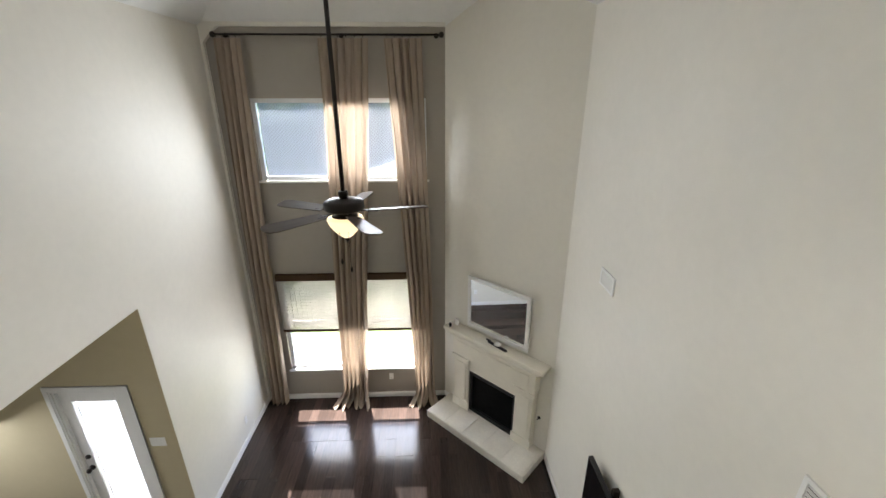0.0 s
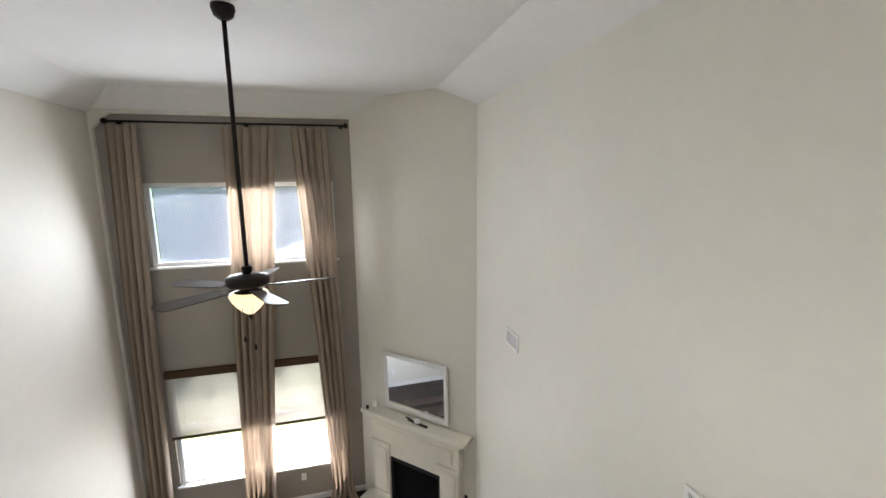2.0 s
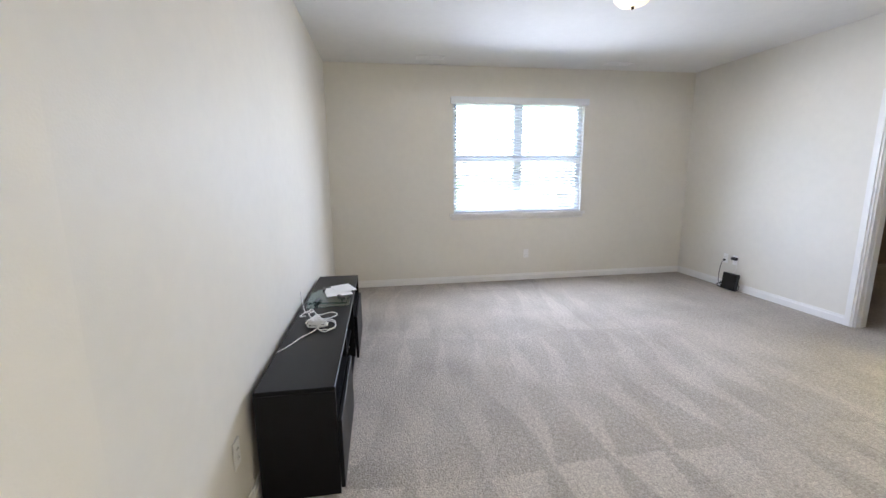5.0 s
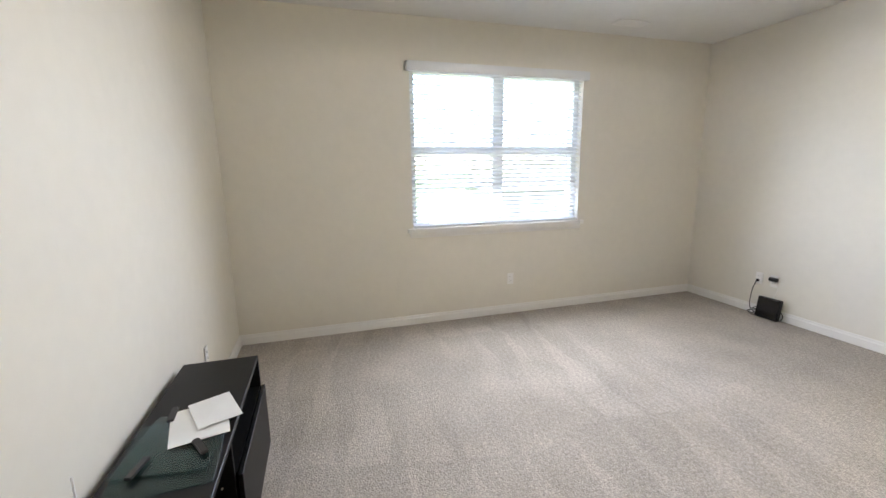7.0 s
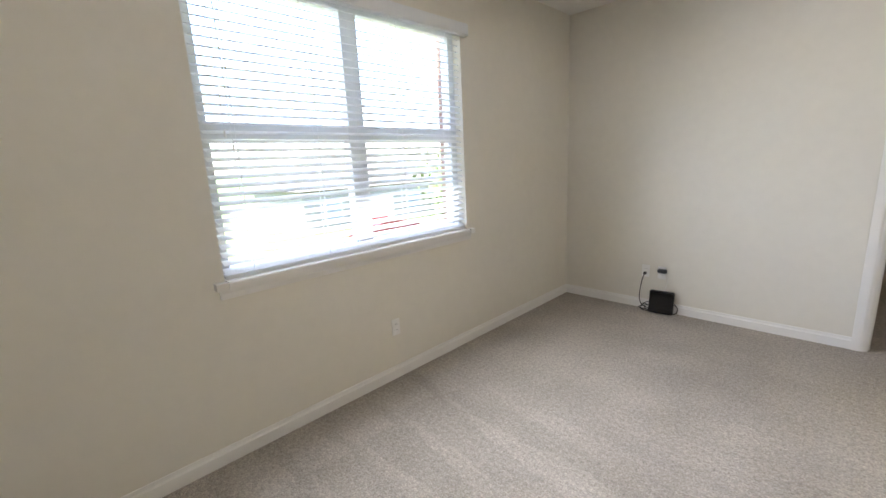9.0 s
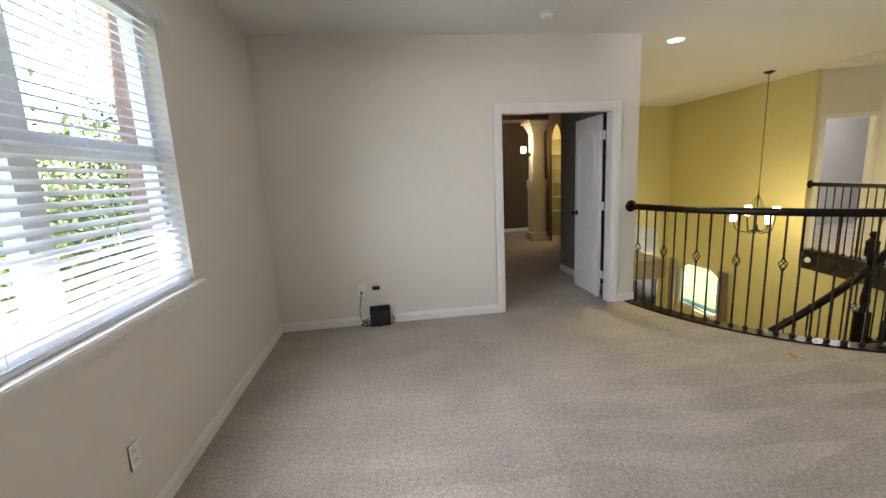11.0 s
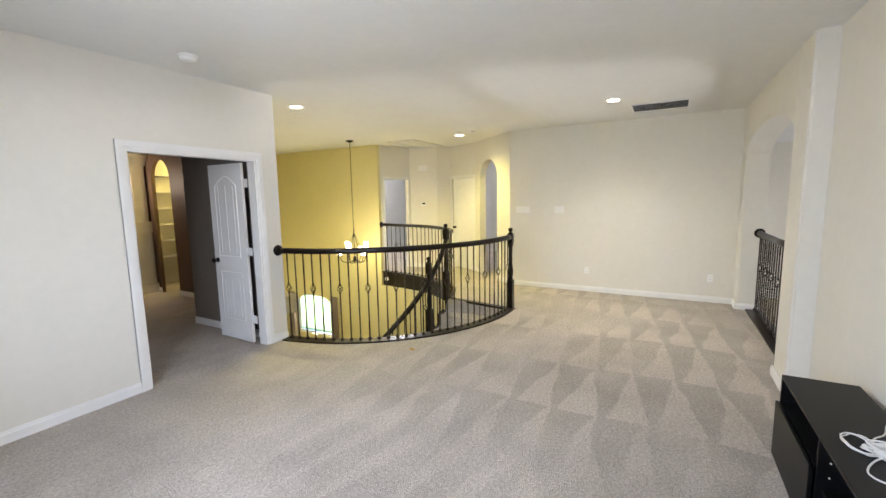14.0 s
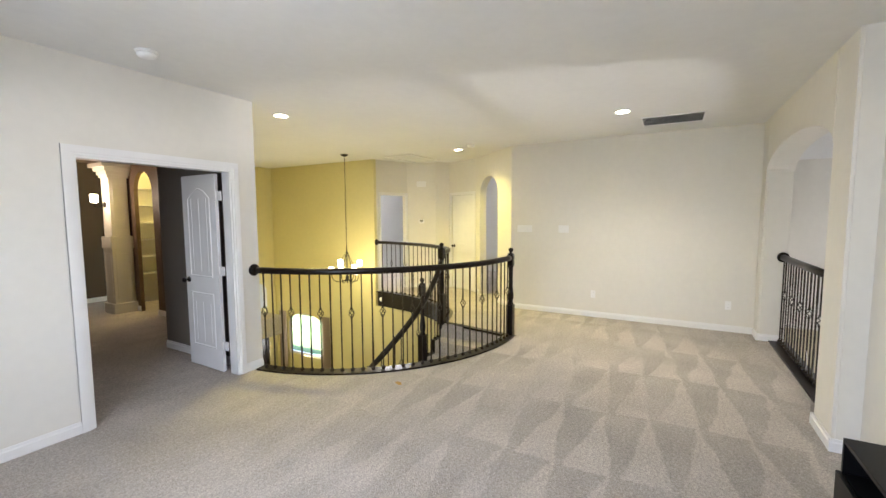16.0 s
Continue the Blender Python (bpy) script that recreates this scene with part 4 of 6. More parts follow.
cable("charging_cable", "short white cord folded beside the tangle", [(3.05, -0.06, zt + 0.02), (3.12, -0.03, zt + 0.03), (3.20, -0.05, zt + 0.015), (3.16, -0.01, zt + 0.03), (3.10, 0.02, zt + 0.02), (3.06, -0.02, zt + 0.035)], 0.0038, PLASTIC_W)
adp = thing("white_adapter", "white plug-in adapter in the cord tangle", "adapter", (3.02, -0.09, zt), 25)
part("body", bevelled(box(-0.03, 0.03, -0.025, 0.025, 0, 0.028), 0.006), PLASTIC_W, adp)
part("prong", box(0.03, 0.045, -0.008, -0.006, 0.008, 0.014), BRONZE, adp)
part("prong", box(0.03, 0.045, 0.006, 0.008, 0.008, 0.014), BRONZE, adp)

# a small rust-coloured mark on the carpet by the rail
ob = part("carpet_scrap", bm_prism(B(), [(0, 0, 0), (0.07, 0.01, 0), (0.075, 0.035, 0), (0.03, 0.05, 0), (-0.01, 0.03, 0)], (0, 0, 0.004)), mat_base("tan_scrap", (0.42, 0.25, 0.07), 0.8)[0], at=pose(1.68, -3.30, 0.001, 0, 0, 60))
tagged(ob, "small tan scrap lying on the carpet", "scrap")

# ---- ceiling fittings ----
for at, lab in (((3.19, -4.29, CZ), "white round smoke detector on the ceiling"), ((-1.46, -3.99, CZ), "white round smoke detector above the hall")):
    d = thing("smoke_detector", lab, "smoke detector", at, group="smoke detectors")
    part("base_ring", bm_lathe(B(), [(0.070, -0.001), (0.070, -0.012), (0.062, -0.014)], 24), PLASTIC_W, d)
    part("cover", bm_lathe(B(), [(0.060, -0.014), (0.060, -0.030), (0.050, -0.042), (0.020, -0.046), (0.002, -0.046)], 24), PLASTIC_W, d)
for x, y in ((1.48, -5.01), (-1.76, -4.38), (-0.34, -1.57)):
    d = thing("downlight", "lit recessed downlight with a white trim ring", "downlight", (x, y, CZ), group="downlights")
    part("trim_ring", bm_lathe(B(), [(0.095, -0.001), (0.095, -0.006), (0.080, -0.010), (0.070, -0.006)], 28), TRIM, d)
    part("lens", bm_lathe(B(), [(0.068, -0.007), (0.066, -0.009)], 24), CAN_GLOW, d)
d = thing("dome_light", "lit flush ceiling light with a frosted dome", "ceiling light", (3.55, -2.42, CZ))
part("pan", bm_lathe(B(), [(0.14, -0.001), (0.142, -0.02), (0.135, -0.03)], 28), TRIM, d)
part("dome", bm_lathe(B(), [(0.14, -0.03), (0.13, -0.06), (0.10, -0.09), (0.05, -0.105), (0.004, -0.11)], 28), BOWL, d)
part("finial", bm_lathe(B(), [(0.012, -0.11), (0.010, -0.125), (0.002, -0.13)], 10), BRONZE, d)


def ceiling_vent(name, label, x0, x1, y0, y1, n, along="x", mat=TRIM, tilt=35, blade=0.007):
    d = thing(name, label, "vent", ((x0 + x1) / 2, (y0 + y1) / 2, CZ))
    a, b = (x1 - x0) / 2, (y1 - y0) / 2
    # shade of the duct, put in as a black sheet above the slats
    part("backing", box(-a + 0.01, a - 0.01, -b + 0.01, b - 0.01, -0.002, -0.001), SOOT_AND_SHADE, d)
    for bx in ((-a, a, -b, -b + 0.02), (-a, a, b - 0.02, b), (-a, -a + 0.02, -b + 0.02, b - 0.02), (a - 0.02, a, -b + 0.02, b - 0.02)):
        part("frame_side", box(*bx, -0.010, -0.001), mat, d)
    me = mesh_of("slat", box(-blade, blade, -(b if along == "x" else a) + 0.021, (b if along == "x" else a) - 0.021, -0.0008, 0.0008), mat)
    for k in range(n):
        s = -1 + 2 * (k + 0.5) / n
        if along == "x":
            share("slat", me, d, pose(s * (a - 0.025), 0, -0.007, 0, tilt, 0))
        else:
            share("slat", me, d, pose(0, s * (b - 0.025), -0.007, 0, 35, 90))
    return d


ceiling_vent("return_air_grille", "wide dark-slotted return air grille in the ceiling", -1.31, -0.78, -1.42, -0.74, 9, tilt=10, blade=0.013)
ceiling_vent("ceiling_vent", "white supply vent in the ceiling by the window", 5.36, 5.50, -1.30, -0.98, 5)
ceiling_vent("ceiling_vent", "white supply vent in the ceiling by the window", 5.36, 5.50, -3.62, -3.30, 5)


def wall_vent(name, label, at, rz, w, h, n):
    d = thing(name, label, "vent", at, rz)
    # black sheet carries the duct's shade behind the louvres
    part("backing", box(-w / 2 + 0.01, w / 2 - 0.01, -0.003, -0.001, -h / 2 + 0.01, h / 2 - 0.01), SOOT_AND_SHADE, d)
    for bx in ((-w / 2, w / 2, -h / 2, -h / 2 + 0.022), (-w / 2, w / 2, h / 2 - 0.022, h / 2), (-w / 2, -w / 2 + 0.022, -h / 2 + 0.022, h / 2 - 0.022), (w / 2 - 0.022, w / 2, -h / 2 + 0.022, h / 2 - 0.022)):
        part("frame_side", box(bx[0], bx[1], -0.012, -0.001, bx[2], bx[3]), TRIM, d)
    me = mesh_of("slat", box(-w / 2 + 0.023, w / 2 - 0.023, -0.007, 0.007, -0.0008, 0.0008), TRIM)
    for k in range(n):
        share("slat", me, d, pose(0, -0.008, -h / 2 + 0.03 + (h - 0.06) * k / (n - 1), 40, 0, 0))
    return d


wall_vent("wall_vent", "small white louvred vent high on the wall", (LE, 3.23, 0.135), -90, 0.27, 0.16, 7)
wall_vent("wall_vent", "white louvred return vent low on the tall wall", (LE, 1.07, 0.02), -90, 0.38, 0.36, 14)

# hall fittings
rz2, _l = wall_local(H[1], H[2])
mid = (Vector(H[1]) * 0.5 + Vector(H[2]) * 0.5)
d = thing("door_chime", "white door chime box high on the hall wall", "door chime", (mid.x, mid.y, 2.28), rz2)
part("cover", bevelled(box(-0.10, 0.10, -0.05, -0.001, -0.06, 0.06), 0.008), PLASTIC_W, d)
d = thing("thermostat", "white thermostat with a dark display", "thermostat", (mid.x, mid.y, 1.47), rz2)
part("body", bevelled(box(-0.06, 0.06, -0.025, -0.001, -0.045, 0.045), 0.006), PLASTIC_W, d)
part("display", box(-0.035, 0.035, -0.027, -0.0255, -0.005, 0.03), SCREENM, d)
plate("switch_plate", "white switch plate below the thermostat", (mid.x - 0.02, mid.y, 1.22), rz2, 1, "switch")
# attic hatch trim
bm = box(-2.9, -1.75, -6.02, -5.96, CZ - 0.022, CZ - 0.001)
bm_box(bm, -2.9, -1.75, -5.42, -5.36, CZ - 0.022, CZ - 0.001)
bm_box(bm, -2.9, -2.84, -5.96, -5.42, CZ - 0.022, CZ - 0.001)
bm_box(bm, -1.81, -1.75, -5.96, -5.42, CZ - 0.022, CZ - 0.001)
d = structure("trim_hatch", bm, TRIM, "white frame of the attic hatch", "trim")

# ---- iron balusters, shared meshes ----
def bm_twist(bm, z0, z1, r, turns, n, a0=0.0):
    """A square bar twisted round its length."""
    rings = []
    for k in range(n + 1):
        t = k / n
        a = a0 + turns * 2 * math.pi * t
        rings.append([bm.verts.new((r * math.cos(a + q * math.pi / 2 + math.pi / 4), r * math.sin(a + q * math.pi / 2 + math.pi / 4), z0 + (z1 - z0) * t)) for q in range(4)])
    for a, b in zip(rings, rings[1:]):
        for q in range(4):
            bm.faces.new((a[q], a[(q + 1) % 4], b[(q + 1) % 4], b[q]))
    bm.faces.new(rings[0][::-1])
    bm.faces.new(rings[-1])
    return bm


BR = 0.009
BH = 1.02


def baluster_mesh(basket):
    bm = B()
    if basket:
        zb = 0.60
        bm_twist(bm, 0.0, 0.22, BR, 0, 1)
        bm_twist(bm, 0.22, zb - 0.046, BR, 4, 24)
        bm_twist(bm, zb + 0.046, 0.90, BR, 3, 20)
        bm_twist(bm, 0.90, BH, BR, 0, 1)
        bm_lathe(bm, [(0.009, zb - 0.056), (0.013, zb - 0.050), (0.012, zb - 0.040)], 8)
        bm_lathe(bm, [(0.012, zb + 0.040), (0.013, zb + 0.050), (0.009, zb + 0.056)], 8)
    else:
        bm_twist(bm, 0.0, 0.30, BR, 0, 1)
        bm_twist(bm, 0.30, 0.74, BR, 3, 20)
        bm_twist(bm, 0.74, BH, BR, 0, 1)
    return mesh_of("baluster", bm, IRON)


def basket_mesh():
    bm = B()
    zb = 0.60
    for q in range(4):
        pts = []
        for k in range(9):
            t = k / 8
            a = q * math.pi / 2 + t * math.pi * 0.9
            r = 0.006 + 0.024 * math.sin(math.pi * t)
            pts.append((r * math.cos(a), r * math.sin(a), zb - 0.044 + 0.088 * t))
        bm_tube(bm, pts, 0.0042, 5, (0.1, 0.2, 0.05))
    return mesh_of("basket", bm, IRON)


BAL_PLAIN, BAL_BASKET, BASKET = baluster_mesh(False), baluster_mesh(True), basket_mesh()
SHOE = mesh_of("shoe", bm_lathe(B(), [(0.013, 0), (0.021, 0.008), (0.022, 0.020), (0.015, 0.034), (0.0105, 0.036)], 10), IRON)


def balusters(parent, places, phase=0, every=3, scale=1.0):
    for k, p in enumerate(places):
        basket = (k + phase) % every == 0
        b = share("baluster", BAL_BASKET if basket else BAL_PLAIN, parent, Matrix.Translation(p) @ Matrix.Diagonal((1, 1, scale, 1)) @ Matrix.Rotation(k * 0.7, 4, "Z"))
        if basket:
            share("basket", BASKET, b)
        share("shoe", SHOE, b)


def even_points(line, n, inset=0.0):
    """n points evenly spread along a line."""
    seg = [(b - a).length for a, b in zip(line, line[1:])]
    total = sum(seg) - 2 * inset
    out = []
    for k in range(n):
        s, i = inset + total * (k + 0.5) / n, 0
        while i < len(seg) - 1 and s > seg[i]:
            s -= seg[i]
            i += 1
        out.append(line[i].lerp(line[i + 1], min(1, s / seg[i])))
    return out


RAIL_PROF = [(-0.030, -0.030), (0.030, -0.030), (0.034, -0.005), (0.030, 0.018), (0.016, 0.030), (-0.016, 0.030), (-0.030, 0.018), (-0.034, -0.005)]
ROSETTE = [(0.062, 0.0), (0.062, 0.008), (0.052, 0.016), (0.040, 0.020), (0.036, 0.026)]


def newel(name, parent, at, label="", h=1.17, base=0.42):
    """A turned newel post: square base and cap, vase turning between, ball on top."""
    w = 0.044
    n = thing(name, label, "newel post", at) if parent is None else new(name)
    if parent is not None:
        n.parent = parent
        n.matrix_basis = pose(*at)
    bm = bevelled(box(-w, w, -w, w, 0, base), 0.005)
    bm_lathe(bm, [(0.043, base - 0.002), (0.036, base + 0.02), (0.028, base + 0.04), (0.038, base + 0.07), (0.042, base + 0.12), (0.032, base + 0.20), (0.025, base + 0.27), (0.034, base + 0.30), (0.026, base + 0.32), (0.030, h - 0.27), (0.040, h - 0.24)], 14)
    bm2 = bevelled(box(-w * 0.86, w * 0.86, -w * 0.86, w * 0.86, h - 0.24, h - 0.09), 0.004)
    me = bpy.data.meshes.new("tmp")
    bm2.to_mesh(me)
    bm2.free()
    bm.from_mesh(me)
    bpy.data.meshes.remove(me)
    bm_lathe(bm, [(0.038, h - 0.09), (0.040, h - 0.08), (0.022, h - 0.07), (0.018, h - 0.06), (0.030, h - 0.045), (0.034, h - 0.028), (0.028, h - 0.010), (0.012, h - 0.001), (0.002, h)], 14)
    part("post", bm, ESPRESSO, n)
    return n


# curved guard along the stairwell
guard = thing("guard_rail", "curved dark wooden rail on black iron balusters", "railing")
RZ = 1.045
line = arc(R_OUT, 9.2, 92.0, 40, RZ)
part("handrail", bm_sweep(B(), line, RAIL_PROF, True), ESPRESSO, guard)
part("base_plate", bm_sweep(B(), arc(R_OUT + 0.0, 8.8, 93.0, 40, 0.006), [(-0.075, -0.004), (0.065, -0.004), (0.065, 0.012), (-0.075, 0.012)]), ESPRESSO, guard)
balusters(guard, even_points([Vector((p.x, p.y, 0.018)) for p in line], 31, 0.015), 0)
part("rosette", bm_lathe(B(), ROSETTE, 20, (0, 0, 0), "y"), ESPRESSO, guard, at=pose(2.06, YS + 0.0, RZ, 0, 0, 0))
structure("trim_stairwell", bm_sweep(B(), arc(R_OUT - 0.035, 8.0, 96, 40, -0.15), [(-0.012, -0.165), (0.006, -0.165), (0.006, 0.135), (-0.012, 0.135)]), ESPRESSO, "dark stained fascia round the stairwell", "trim")
newel("newel_post", guard, (SC[0] + R_OUT * math.cos(radians(93.6)), SC[1] + R_OUT * math.sin(radians(93.6)), 0.004))

# ---- curved staircase ----
stair = thing("staircase", "curved staircase with carpeted treads and dark stringers", "staircase", kind="structure")
N_R, STEP_A, RISE = 17, 8.9, 3.05 / 17
A_TOP = 97.0
for k in range(N_R - 1):
    z = -RISE * (k + 1)
    a1, a0 = A_TOP - STEP_A * k, A_TOP - STEP_A * (k + 1)
    o, i = arc(R_OUT - 0.045, a1 + 1.0, a0, 4), arc(R_IN + 0.03, a1 + 1.5, a0, 4)
    part("tread", bm_prism(B(), [(p.x, p.y, z) for p in o + i[::-1]], (0, 0, -0.05)), CARPET, stair)
    o, i = arc(R_OUT - 0.045, a1 + 0.4, a1 + 0.0, 1), arc(R_IN + 0.03, a1 + 0.6, a1, 1)
    part("riser", bm_prism(B(), [(p.x, p.y, z + 0.0005) for p in o + i[::-1]], (0, 0, RISE - 0.051)), CARPET, stair)
    # dark bracket end of the step on the inner side
    e = arc(R_IN + 0.03, a1 + 1.5, a0 - 0.5, 3)
    f = arc(R_IN - 0.03, a1 + 1.5, a0 - 0.5, 3)
    part("step_end", bm_prism(B(), [(p.x, p.y, z + 0.012) for p in e + f[::-1]], (0, 0, -RISE * 1.15)), ESPRESSO, stair)
line = [p + Vector((0, 0, -0.42 - RISE * (N_R - 1) * k / 40)) for k, p in enumerate(arc(R_IN, A_TOP, A_TOP - STEP_A * (N_R - 1), 40))]
part("inner_stringer", bm_sweep(B(), line, [(-0.03, -0.12), (0.03, -0.12), (0.03, 0.14), (-0.03, 0.14)]), ESPRESSO, stair)
line = [p + Vector((0, 0, -0.20 - RISE * (N_R - 1) * k / 40)) for k, p in enumerate(arc(R_OUT - 0.03, A_TOP, A_TOP - STEP_A * (N_R - 1), 40))]
part("outer_stringer", bm_sweep(B(), line, [(-0.012, -0.16), (0.012, -0.16), (0.012, 0.18), (-0.012, 0.18)]), ESPRESSO, stair)
part("landing_nosing", bm_prism(B(), [(-0.47, -4.05, 0.006), (-0.26, -2.80, 0.006), (-0.34, -2.79, 0.006), (-0.55, -4.04, 0.006)], (0, 0, -0.03)), ESPRESSO, stair)
# soffit wall below the outer edge
structure("wall_stair", bm_sweep(B(), arc(R_OUT + 0.05, -50, 97, 50, -1.7), [(-0.03, -1.35), (0.03, -1.35), (0.03, 1.39), (-0.03, 1.39)]), WALL, "curved beige wall along the staircase", "wall")

inner = thing("stair_rail", "dark wooden handrail descending along the staircase", "railing")
newel("newel_post", inner, (-0.44, -3.98, -0.02), h=1.22, base=0.46)
NA3 = 76.6
n3 = arc(R_IN - 0.0, NA3, NA3, 1)[0]
newel("newel_post", inner, (n3.x, n3.y, -0.50), h=1.25, base=0.46)


def rail_z(a):
    return 0.93 - RISE * (A_TOP + 6 - a) / STEP_A


line = [Vector((p.x, p.y, rail_z(A_TOP + 6 - (A_TOP + 6 + 40) * k / 50))) for k, p in enumerate(arc(R_IN, A_TOP + 6, -40, 50))]
part("handrail", bm_sweep(B(), line, RAIL_PROF, True), ESPRESSO, inner)
bal = []
for k in range(2 * (N_R - 2)):
    a = A_TOP - STEP_A * (k + 0.5) / 2
    p = arc(R_IN, a, a, 1)[0]
    bal.append(Vector((p.x, p.y, -RISE * (int(k / 2) + 1) + 0.012)))
balusters(inner, bal, 1, 3, 0.88)

# far balcony rail
balc = thing("balcony_rail", "curved dark rail on iron balusters along the hall", "railing")
up = [Vector((p.x, p.y, 1.045)) for p in BALC]
part("handrail", bm_sweep(B(), up, RAIL_PROF, True), ESPRESSO, balc)
part("base_plate", bm_sweep(B(), [Vector((p.x, p.y, 0.006)) for p in BALC], [(-0.07, -0.004), (0.07, -0.004), (0.07, 0.012), (-0.07, 0.012)]), ESPRESSO, balc)
part("fascia", bm_sweep(B(), [Vector((p.x, p.y, -0.15)) for p in BALC], [(-0.055, -0.155), (0.028, -0.155), (0.028, 0.14), (-0.055, 0.14)]), ESPRESSO, balc)
part("nosing", bm_sweep(B(), [Vector((p.x, p.y, -0.015)) for p in BALC], [(-0.09, -0.014), (0.03, -0.014), (0.03, 0.004), (-0.09, 0.004)], True), ESPRESSO, balc)
part("end_cap", bm_lathe(B(), [(0.045, 0.0), (0.045, 0.006), (0.038, 0.010), (0.01, 0.011)], 18, (0, 0, 0), "x"), PLASTIC_W, balc, "round white cap", pose(BALC[2].x + 0.062, BALC[2].y, -0.14, 0, 0, 6))
balusters(balc, even_points([Vector((p.x, p.y, 0.018)) for p in BALC], 24, 0.06), 1)
part("rosette", bm_lathe(B(), ROSETTE, 20, (0, 0, 0), "y"), ESPRESSO, balc, at=pose(-2.0, -6.43, 1.045, 0, 0, 0))

# overlook rail
over = thing("overlook_rail", "straight dark wooden rail on iron balusters in the arch", "railing")
OY = 0.160
part("handrail", bm_sweep(B(), [(AX0 + 0.012, OY, 1.065), (AX1 - 0.012, OY, 1.065)], RAIL_PROF, True), ESPRESSO, over)
part("base_plate", bevelled(box(AX0 + 0.016, AX1 - 0.016, 0.06, YB + 0.03, 0.001, 0.020), 0.004), ESPRESSO, over)
balusters(over, [Vector((AX0 + 0.07 + 0.1120 * k, OY, 0.022)) for k in range(21)], 2)
part("rosette", bm_lathe(B(), ROSETTE, 20, (0, 0, 0), "x"), ESPRESSO, over, at=pose(AX0, OY, 1.065))
part("rosette", bm_lathe(B(), [(r, -h) for r, h in ROSETTE], 20, (0, 0, 0), "x"), ESPRESSO, over, at=pose(AX1, OY, 1.065))

# ---- chandelier ----
ch = thing("chandelier", "bronze chandelier with lit frosted glass cups", "chandelier", (-1.17, -6.50, CZ))
part("canopy", bm_lathe(B(), [(0.075, -0.001), (0.075, -0.010), (0.03, -0.035), (0.006, -0.04)], 20), BRONZE, ch)
bm = B()
for k in range(42):
    z = -0.05 - k * 0.040
    bm_tube(bm, [Vector((0.009 * math.cos(a) * (k % 2), 0.009 * math.cos(a) * (1 - k % 2), z - 0.022 * math.sin(a))) for a in [2 * math.pi * j / 10 for j in range(11)]], 0.0028, 5, (0.4, 0.3, 1))
part("chain", bm, BRONZE, ch)
cz = -1.83
part("stem", bm_lathe(B(), [(0.006, cz + 0.12), (0.010, cz), (0.016, cz - 0.02), (0.008, cz - 0.05), (0.008, cz - 0.46), (0.030, cz - 0.50), (0.034, cz - 0.54), (0.012, cz - 0.58), (0.016, cz - 0.60), (0.003, cz - 0.63)], 14), BRONZE, ch)
for k in range(6):
    a = math.radians(60 * k + 15)
    r = 0.30 if k % 2 else 0.24
    ca, sa = math.cos(a), math.sin(a)
    zc = cz - 0.44 + (0.0 if k % 2 else 0.12)
    arm = part("arm", bm_tube(B(), spline([(0.02 * ca, 0.02 * sa, cz - 0.55), (0.12 * ca, 0.12 * sa, cz - 0.60), (0.25 * ca * r / 0.3, 0.25 * sa * r / 0.3, cz - 0.56), (r * ca, r * sa, zc)]), 0.007, 6, (0.2, 0.1, 1)), BRONZE, ch)
    part("support", bm_tube(B(), [(0.012 * ca, 0.012 * sa, cz - 0.02), (r * ca * 0.55, r * sa * 0.55, cz - 0.30), (r * ca, r * sa, zc)], 0.004, 5, (0.2, 0.1, 1)), BRONZE, ch)
    part("cup", bm_lathe(B(), [(0.018, zc - 0.01), (0.040, zc), (0.042, zc + 0.01)], 14, (r * ca, r * sa, 0)), BRONZE, ch)
    part("glass", bm_lathe(B(), [(0.040, zc + 0.011), (0.046, zc + 0.03), (0.046, zc + 0.13), (0.042, zc + 0.131)], 16, (r * ca, r * sa, 0)), BULB, ch, "glowing frosted glass cylinder")

# ---- ceiling fan ----
fan = thing("ceiling_fan", "dark bronze ceiling fan with a lit glass bowl", "ceiling fan", (-1.20, 2.75, FZ))
part("canopy", bm_lathe(B(), [(0.065, -0.001), (0.068, -0.02), (0.055, -0.06), (0.022, -0.085)], 20), BRONZE, fan)
HZ = 1.01 - FZ
part("downrod", bm_lathe(B(), [(0.014, -0.08), (0.014, HZ + 0.02)], 12), BRONZE, fan)
part("collar", bm_lathe(B(), [(0.03, HZ + 0.05), (0.035, HZ + 0.03), (0.028, HZ)], 14), BRONZE, fan)
part("motor_housing", bm_lathe(B(), [(0.03, HZ), (0.11, HZ - 0.012), (0.132, HZ - 0.025), (0.134, HZ - 0.068), (0.122, HZ - 0.078), (0.07, HZ - 0.090)], 28), BRONZE, fan)
part("light_fitter", bm_lathe(B(), [(0.065, HZ - 0.090), (0.055, HZ - 0.105), (0.085, HZ - 0.115), (0.09, HZ - 0.125)], 24), BRONZE, fan)
part("bowl", bm_lathe(B(), [(0.08, HZ - 0.120), (0.116, HZ - 0.130), (0.124, HZ - 0.145), (0.108, HZ - 0.185), (0.078, HZ - 0.225), (0.048, HZ - 0.255), (0.020, HZ - 0.275), (0.004, HZ - 0.279)], 24), BOWL, fan, "lit alabaster glass bowl")
part("finial", bm_lathe(B(), [(0.010, HZ - 0.277), (0.014, HZ - 0.290), (0.003, HZ - 0.315)], 10), BRONZE, fan)
